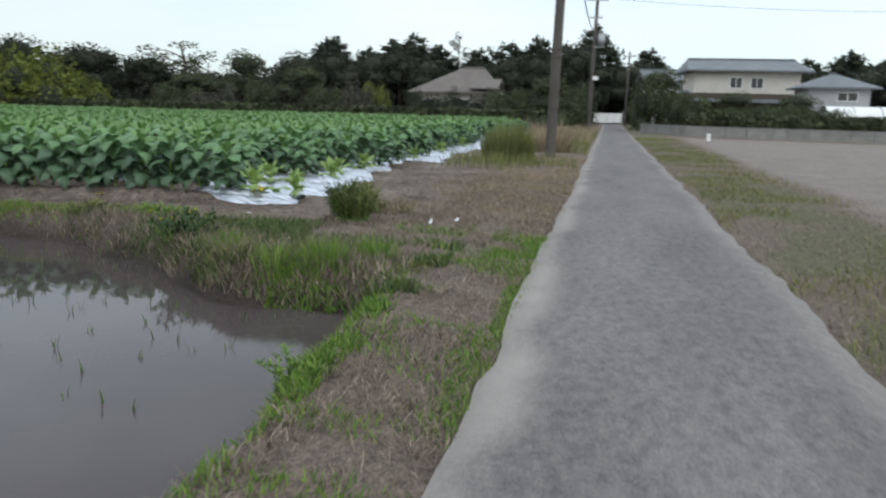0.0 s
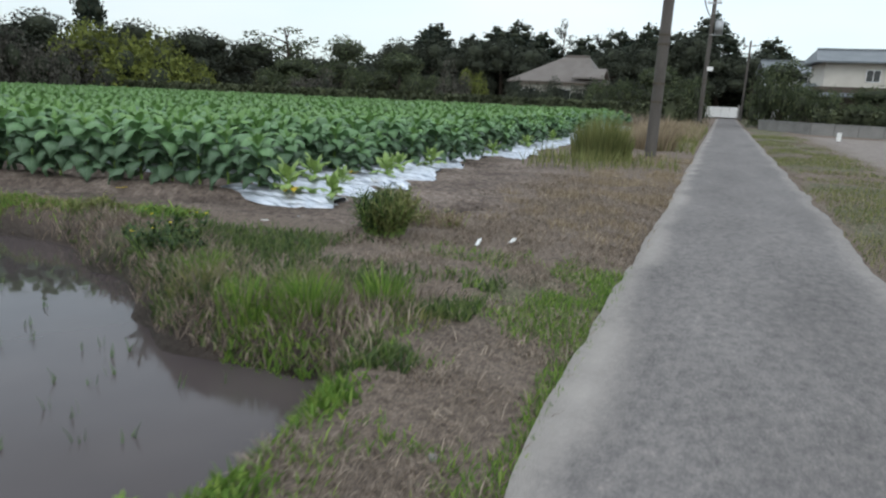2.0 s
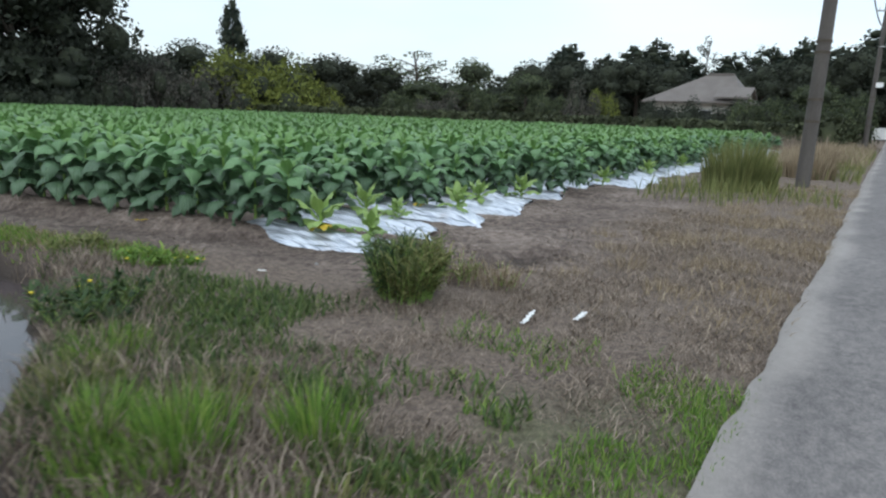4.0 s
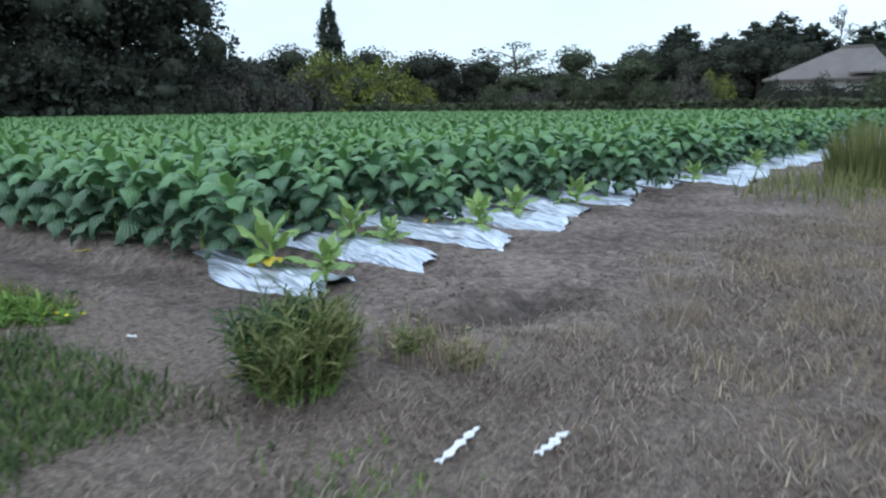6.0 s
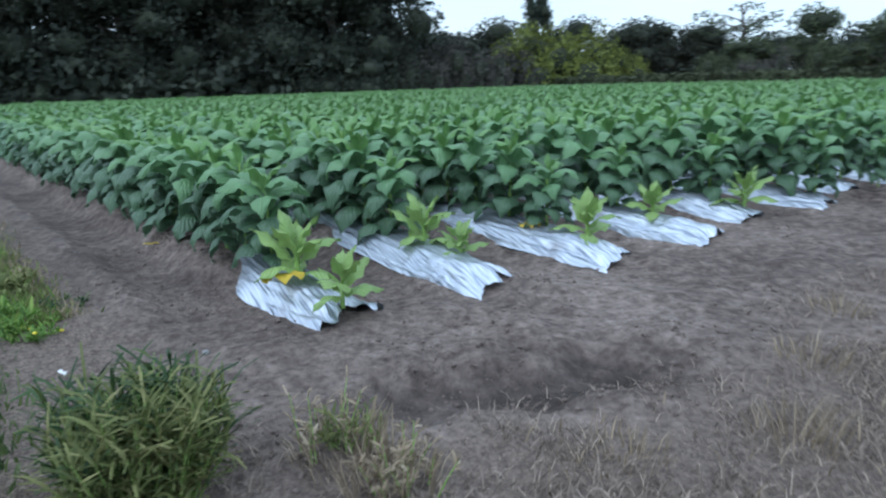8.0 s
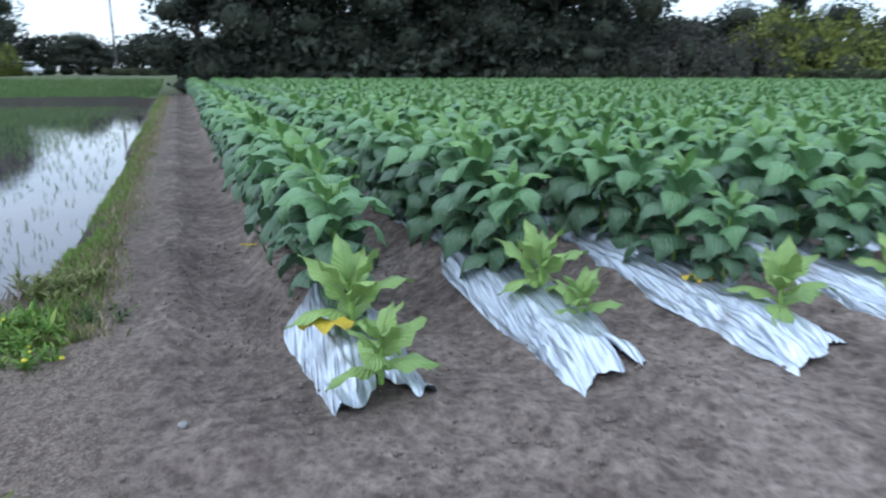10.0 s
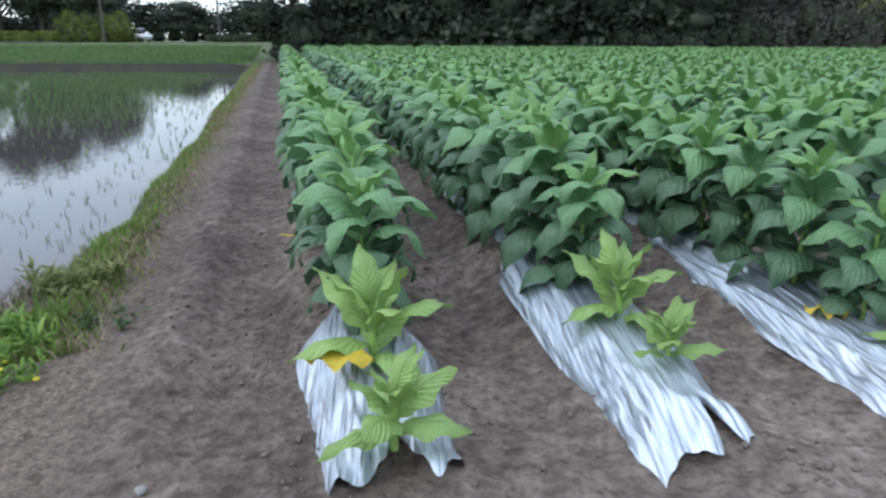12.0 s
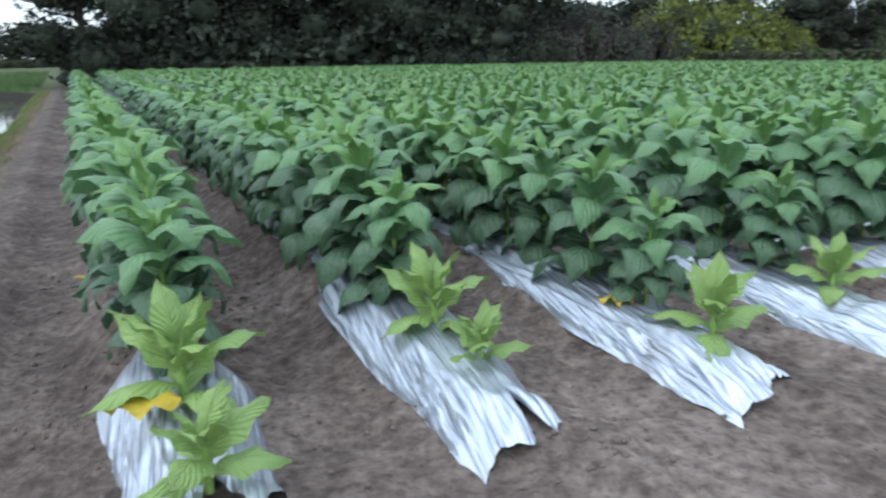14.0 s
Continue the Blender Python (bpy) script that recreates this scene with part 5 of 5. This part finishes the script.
# ---- buildings, walls and poles ----
def prism_roof(w, d, h, over, hip, thick=0.14):
    """A gable (hip 0) or hipped roof, ridge along x, eaves at z 0, with thickness."""
    a, b = w / 2 + over, d / 2 + over
    left, right = hip if isinstance(hip, tuple) else (hip, hip)
    left, right = min(-a + left, -0.02), max(a - right, 0.02)
    if isinstance(hip, tuple):
        left = -a + hip[0]
    bm = bmesh.new()
    top = [bm.verts.new(p) for p in ((-a, -b, 0), (a, -b, 0), (a, b, 0), (-a, b, 0), (left, 0, h), (right, 0, h))]
    low = [bm.verts.new((v.co.x, v.co.y, v.co.z - thick)) for v in top]
    for q in ((0, 1, 5, 4), (2, 3, 4, 5), (1, 2, 5), (3, 0, 4)):
        if hip == 0 and len(q) == 3:
            continue
        bm.faces.new([top[i] for i in q])
        bm.faces.new([low[i] for i in reversed(q)])
    rim = ((0, 1), (2, 3), (1, 2), (3, 0)) if hip else ((0, 1), (2, 3), (1, 5), (5, 2), (3, 4), (4, 0))
    for i, j in rim:
        bm.faces.new((top[j], top[i], low[i], low[j]))
    bmesh.ops.recalc_face_normals(bm, faces=bm.faces)
    return bm


def gable_wall(d, h, x):
    bm = bmesh.new()
    front = [bm.verts.new((x + 0.06, y, z)) for y, z in ((-d / 2, 0), (d / 2, 0), (0, h))]
    back = [bm.verts.new((x - 0.06, y, z)) for y, z in ((-d / 2, 0), (d / 2, 0), (0, h))]
    bm.faces.new(front)
    bm.faces.new(list(reversed(back)))
    for i in range(3):
        j = (i + 1) % 3
        bm.faces.new((front[j], front[i], back[i], back[j]))
    bmesh.ops.recalc_face_normals(bm, faces=bm.faces)
    return bm


def house(m, w, d, base, walls, roof_h, label, wall_mat, roof_mat, over=0.7, hip=0.0, windows=(), lower=None):
    """A house: base is where the upper walls start, walls their height. windows: (x, z, width, height) on the front."""
    thing = empty("house", m, label, "house")
    bm = bmesh.new()
    box(bm, (w, d, walls), (0, 0, base + walls / 2), 0, 0.02)
    wall = part("wall", bm, wall_mat, thing)
    roof = part("roof", prism_roof(w, d, roof_h, over, hip), roof_mat, thing)
    roof.location.z = base + walls + 0.05
    if hip == 0:
        for x in (-w / 2 + 0.06, w / 2 - 0.06):
            g = part("gable", gable_wall(d, roof_h * d / (d + 2 * over), x), wall_mat, thing)
            g.location.z = base + walls
    h1, h2 = hip if isinstance(hip, tuple) else (hip, hip)
    part("ridge", boxed((max(w + 2 * over - h1 - h2, 0.4), 0.3, 0.22), ((h1 - h2) / 2, 0, base + walls + roof_h + 0.08), 0, 0.05), roof_mat, thing)
    if lower:
        lw, ld, lh = lower
        part("lower_wall", boxed((lw - 1.2, ld - 1.2, base), (0, 0, base / 2), 0, 0.02), TIMBER, thing)
        skirt = part("lower_roof", prism_roof(lw, ld, 1.1, 0.5, 1.0), roof_mat, thing)
        skirt.location.z = base - 0.75
    for x, z, ww, wh in windows:
        win = part("window", boxed((ww + 0.16, 0.10, wh + 0.16), (x, -d / 2 - 0.02, z), 0, 0.01), WHITE, thing)
        part("pane", boxed((ww, 0.06, wh), (x, -d / 2 - 0.06, z), 0, 0.0), GLASS, win)
        part("mullion", boxed((0.06, 0.05, wh), (x, -d / 2 - 0.085, z), 0, 0.0), WHITE, win)
    return thing


bungalow = house(pose(-14.1, 71.5, 0, 0, 0, 0), 7.0, 6.4, 0, 3.1, 2.45, "single-storey house with a broad brown-grey tiled hip roof behind the hedge", PLASTER, ROOF_BROWN, 0.8, (4.6, 1.7),
                 ((-2.4, 1.7, 1.3, 1.3), (0.6, 1.6, 2.0, 1.6)))
part("side_roof", prism_roof(2.2, 3.4, 0.9, 0.3, 0.0), ROOF_BROWN, bungalow).location = (3.3, -2.2, 3.55)
part("gable_panel", gable_wall(2.6, 0.8, 0.0), PLASTER, bungalow, "cream gable panel").location = (4.3, -2.2, 3.5)
house(pose(13.4, 76.5, 0, 0, 0, 4), 9.6, 6.4, 3.6, 2.1, 1.2, "two-storey cream house with a grey tiled roof behind garden trees", PLASTER, ROOF_GREY, 0.9, 0.6,
      ((-1.0, 4.6, 1.0, 0.9), (0.9, 4.6, 1.0, 0.9)), (12.5, 9.0, 3))
house(pose(19.0, 66.0, 0, 0, 0, 0), 4.6, 4.6, 0, 3.9, 1.15, "small grey house with a pyramid roof beside the greenhouse", PLASTER_GREY, ROOF_GREY, 0.6, 2.7, ((0.6, 3.2, 1.4, 0.6),))
house(pose(8.0, 88, 0, 0, 0, 6), 6.5, 5.5, 0, 5.2, 1.3, "distant grey-blue house with a low gable roof among trees", PLASTER_GREY, ROOF_GREY, 0.6, 0.0, ((0.5, 4.4, 1.6, 0.9),))


def garden_wall():
    """A low wall of concrete blocks along the gravel lot, with a coping."""
    pts = [(3.5, 57.5), (6.3, 52.4), (10.0, 50.8), (16.0, 49.8), (26.0, 48.4)]
    thing = empty("garden_wall", pose(0, 0, 0), "low weathered grey concrete block wall along the gravel lot", "wall")
    for (x0, y0), (x1, y1) in zip(pts[:-1], pts[1:]):
        ln, a = math.hypot(x1 - x0, y1 - y0), math.atan2(y1 - y0, x1 - x0)
        n = max(1, round(ln / 1.2))
        for i in range(n):
            t = (i + 0.5) / n
            for row in (0, 1):
                part("block", boxed((ln / n - 0.02, 0.16, 0.33), (x0 + (x1 - x0) * t, y0 + (y1 - y0) * t, 0.165 + 0.335 * row - 0.02), a, 0.012), CONCRETE, thing)
        part("coping", boxed((ln, 0.22, 0.07), ((x0 + x1) / 2, (y0 + y1) / 2, 0.69), a, 0.015), CONCRETE, thing)


garden_wall()


def greenhouse():
    thing = empty("greenhouse", pose(20.2, 58.5, 0, 0, 0, -4), "low white vinyl greenhouse with an arched roof", "greenhouse")
    n = 14
    v, f = [], []
    for i, x in enumerate((-3.6, 3.6)):
        for j in range(n + 1):
            a = math.pi * j / n
            v.append((x, 1.7 * math.cos(a), 1.35 + 1.0 * math.sin(a)))
    f = [(j, j + 1, n + 2 + j, n + 1 + j) for j in range(n)]
    add("roof", mesh_from("roof", v, f), WHITE, thing)
    for y in (-1.7, 1.7):
        part("side_wall", boxed((7.2, 0.05, 1.35), (0, y, 0.675), 0, 0.0), VINYL, thing)
    for i in range(5):
        x = -3.6 + 1.8 * i
        v, f = tube([(x, 1.73 * math.cos(math.pi * j / 10), 1.36 + 1.03 * math.sin(math.pi * j / 10)) for j in range(11)], [0.03] * 11, 6)
        add("hoop", mesh_from("hoop", v, f), STEEL, thing)
    part("end_wall", boxed((0.05, 3.3, 1.9), (-3.55, 0, 0.95), 0, 0.0), VINYL, thing)


greenhouse()


def gate():
    thing = empty("gate", pose(0.75, 101.5, 0), "wide white panel gate closing the end of the lane", "gate")
    for i in range(4):
        part("panel", boxed((0.98, 0.06, 1.35), (-1.5 + 1.0 * i, 0, 0.80), 0, 0.02), WHITE, thing)
    for x in (-2.1, 2.1):
        part("post", boxed((0.22, 0.22, 1.75), (x, 0, 0.875), 0, 0.02), CONCRETE, thing)


gate()


def marker():
    thing = empty("marker_post", pose(6.64, 43.4, 0), "short white marker post standing on the gravel lot", "post")
    part("shaft", boxed((0.20, 0.20, 0.40), (0, 0, 0.20), 0, 0.03), WHITE, thing)
    part("cap", boxed((0.24, 0.24, 0.05), (0, 0, 0.42), 0, 0.015), WHITE, thing)


marker()


def utility_pole(x, y, height, radius, arms, label, lean=(0, 0), boxes=False):
    thing = empty("utility_pole", pose(x, y, float(land(x, y)), lean[0], lean[1], 0), label, "utility pole", "utility poles")
    v, f = tube([(0, 0, -0.4), (0, 0, height * 0.5), (0, 0, height)], [radius, radius * 0.86, radius * 0.7], 20)
    add("shaft", mesh_from("shaft", v, f), POLE, thing)
    for z in (1.55, 2.05, 3.1, 3.35):
        v, f = tube([(0, 0, z - 0.03), (0, 0, z + 0.03)], [radius + 0.004] * 2, 20)
        add("band", mesh_from("band", v, f), TIMBER, thing)
    for z, w in arms:
        arm = part("crossarm", boxed((w, 0.09, 0.09), (0.0, -radius * 0.8, z), 0, 0.01), STEEL, thing)
        for dx in (-w / 2 + 0.1, 0.25, w / 2 - 0.1):
            v, f = tube([(dx, -radius * 0.8, z + 0.04), (dx, -radius * 0.8, z + 0.12), (dx, -radius * 0.8, z + 0.24)], [0.03, 0.055, 0.03], 8)
            add("insulator", mesh_from("insulator", v, f), WHITE, arm)
    if boxes:
        v, f = tube([(0.5, -0.1, 6.5), (0.5, -0.1, 6.52), (0.5, -0.1, 7.4), (0.5, -0.1, 7.45)], [0.05, 0.28, 0.28, 0.05], 14)
        add("transformer", mesh_from("transformer", v, f), STEEL, thing, "grey cylindrical transformer")
        part("bracket", boxed((0.8, 0.10, 0.08), (0.35, -0.1, 6.45), 0, 0.01), STEEL, thing)
        part("sign", boxed((0.42, 0.04, 0.30), (0.28, -0.25, 4.1), 0, 0.01), WHITE, thing, "small white sign plate")
    return thing


utility_pole(-0.78, 23.6, 10.5, 0.165, ((9.6, 1.6),), "tall dark weathered concrete utility pole on the grass verge", (0.0, 0.8))
utility_pole(-0.55, 57.5, 11.2, 0.17, ((10.8, 1.9), (9.9, 1.6), (8.6, 1.0)), "tall utility pole with crossarms and a transformer beside the lane", (0, 0.6), True)
utility_pole(3.0, 92, 9.0, 0.14, ((8.4, 1.4),), "distant thin utility pole at the lane's end")
utility_pole(-85.0, -21.5, 9.5, 0.15, ((8.9, 1.4),), "distant grey utility pole beside the far road")
utility_pole(-95.0, -11.0, 9.5, 0.15, ((8.9, 1.4),), "distant grey utility pole behind the paddies")


def wire(a, b, sag, label, radius=0.012):
    a, b = Vector(a), Vector(b)
    pts = [a.lerp(b, t) - Vector((0, 0, 4 * sag * t * (1 - t))) for t in np.linspace(0, 1, 17)]
    v, f = tube(pts, [radius] * 17, 5)
    tagged(add("overhead_wire", mesh_from("overhead_wire", v, f), WIRE), label, "wire", "overhead wires")


for dx in (-0.7, 0.0, 0.7):
    wire((-0.72 + dx, 23.5, 9.8), (-0.45 + dx, 57.4, 10.0), 0.7, "thin black overhead wire slung between utility poles")
    wire((-0.72 + dx, 23.5, 9.8), (-0.9 + dx, -14, 9.8), 0.7, "thin black overhead wire slung along the lane")
wire((-0.66, 23.5, 8.4), (-0.5, 57.3, 7.6), 1.1, "thick black telephone cable sagging between poles", 0.03)
wire((-0.45, 57.4, 10.1), (30, 62, 9.6), 0.5, "thin black overhead wire running to the houses")


def far_car():
    thing = empty("car", pose(-88.5, -19.2, float(land(-88.5, -19.2)) + 0.05, 0, 0, 68), "small white car standing on the far road", "car")
    bm = bmesh.new()
    box(bm, (3.6, 1.6, 0.6), (0, 0, 0.62), 0, 0.16)
    part("body", bm, CAR_WHITE, thing, "", True)
    bm = box(bmesh.new(), (2.3, 1.45, 0.62), (-0.1, 0, 1.18), 0, 0.22)
    part("cabin", bm, GLASS, thing, "dark glazed cabin", True)
    part("roof", boxed((1.7, 1.35, 0.08), (-0.1, 0, 1.50), 0, 0.03), CAR_WHITE, thing)
    for x in (-1.15, 1.15):
        for y in (-0.72, 0.72):
            v, f = tube([(x, y - 0.1, 0.3), (x, y - 0.09, 0.3), (x, y + 0.09, 0.3), (x, y + 0.1, 0.3)], [0.16, 0.3, 0.3, 0.16], 14)
            add("wheel", mesh_from("wheel", v, f), RUBBER, thing)


far_car()


def far_road():
    t = np.linspace(0, 1, 40)
    cx, cy = -77 - 18 * t, -46 + 44 * t
    v = []
    for x, y in zip(cx, cy):
        for k in (-2.2, 2.2):
            px, py = x + k * 0.92, y + k * 0.38
            v.append((px, py, float(land(px, py)) + 0.10))
    f = [(2 * i, 2 * i + 1, 2 * i + 3, 2 * i + 2) for i in range(39)]
    tagged(add("road", mesh_from("road", v, f), CONCRETE), "pale far road behind the paddies", "road", kind="structure")


far_road()
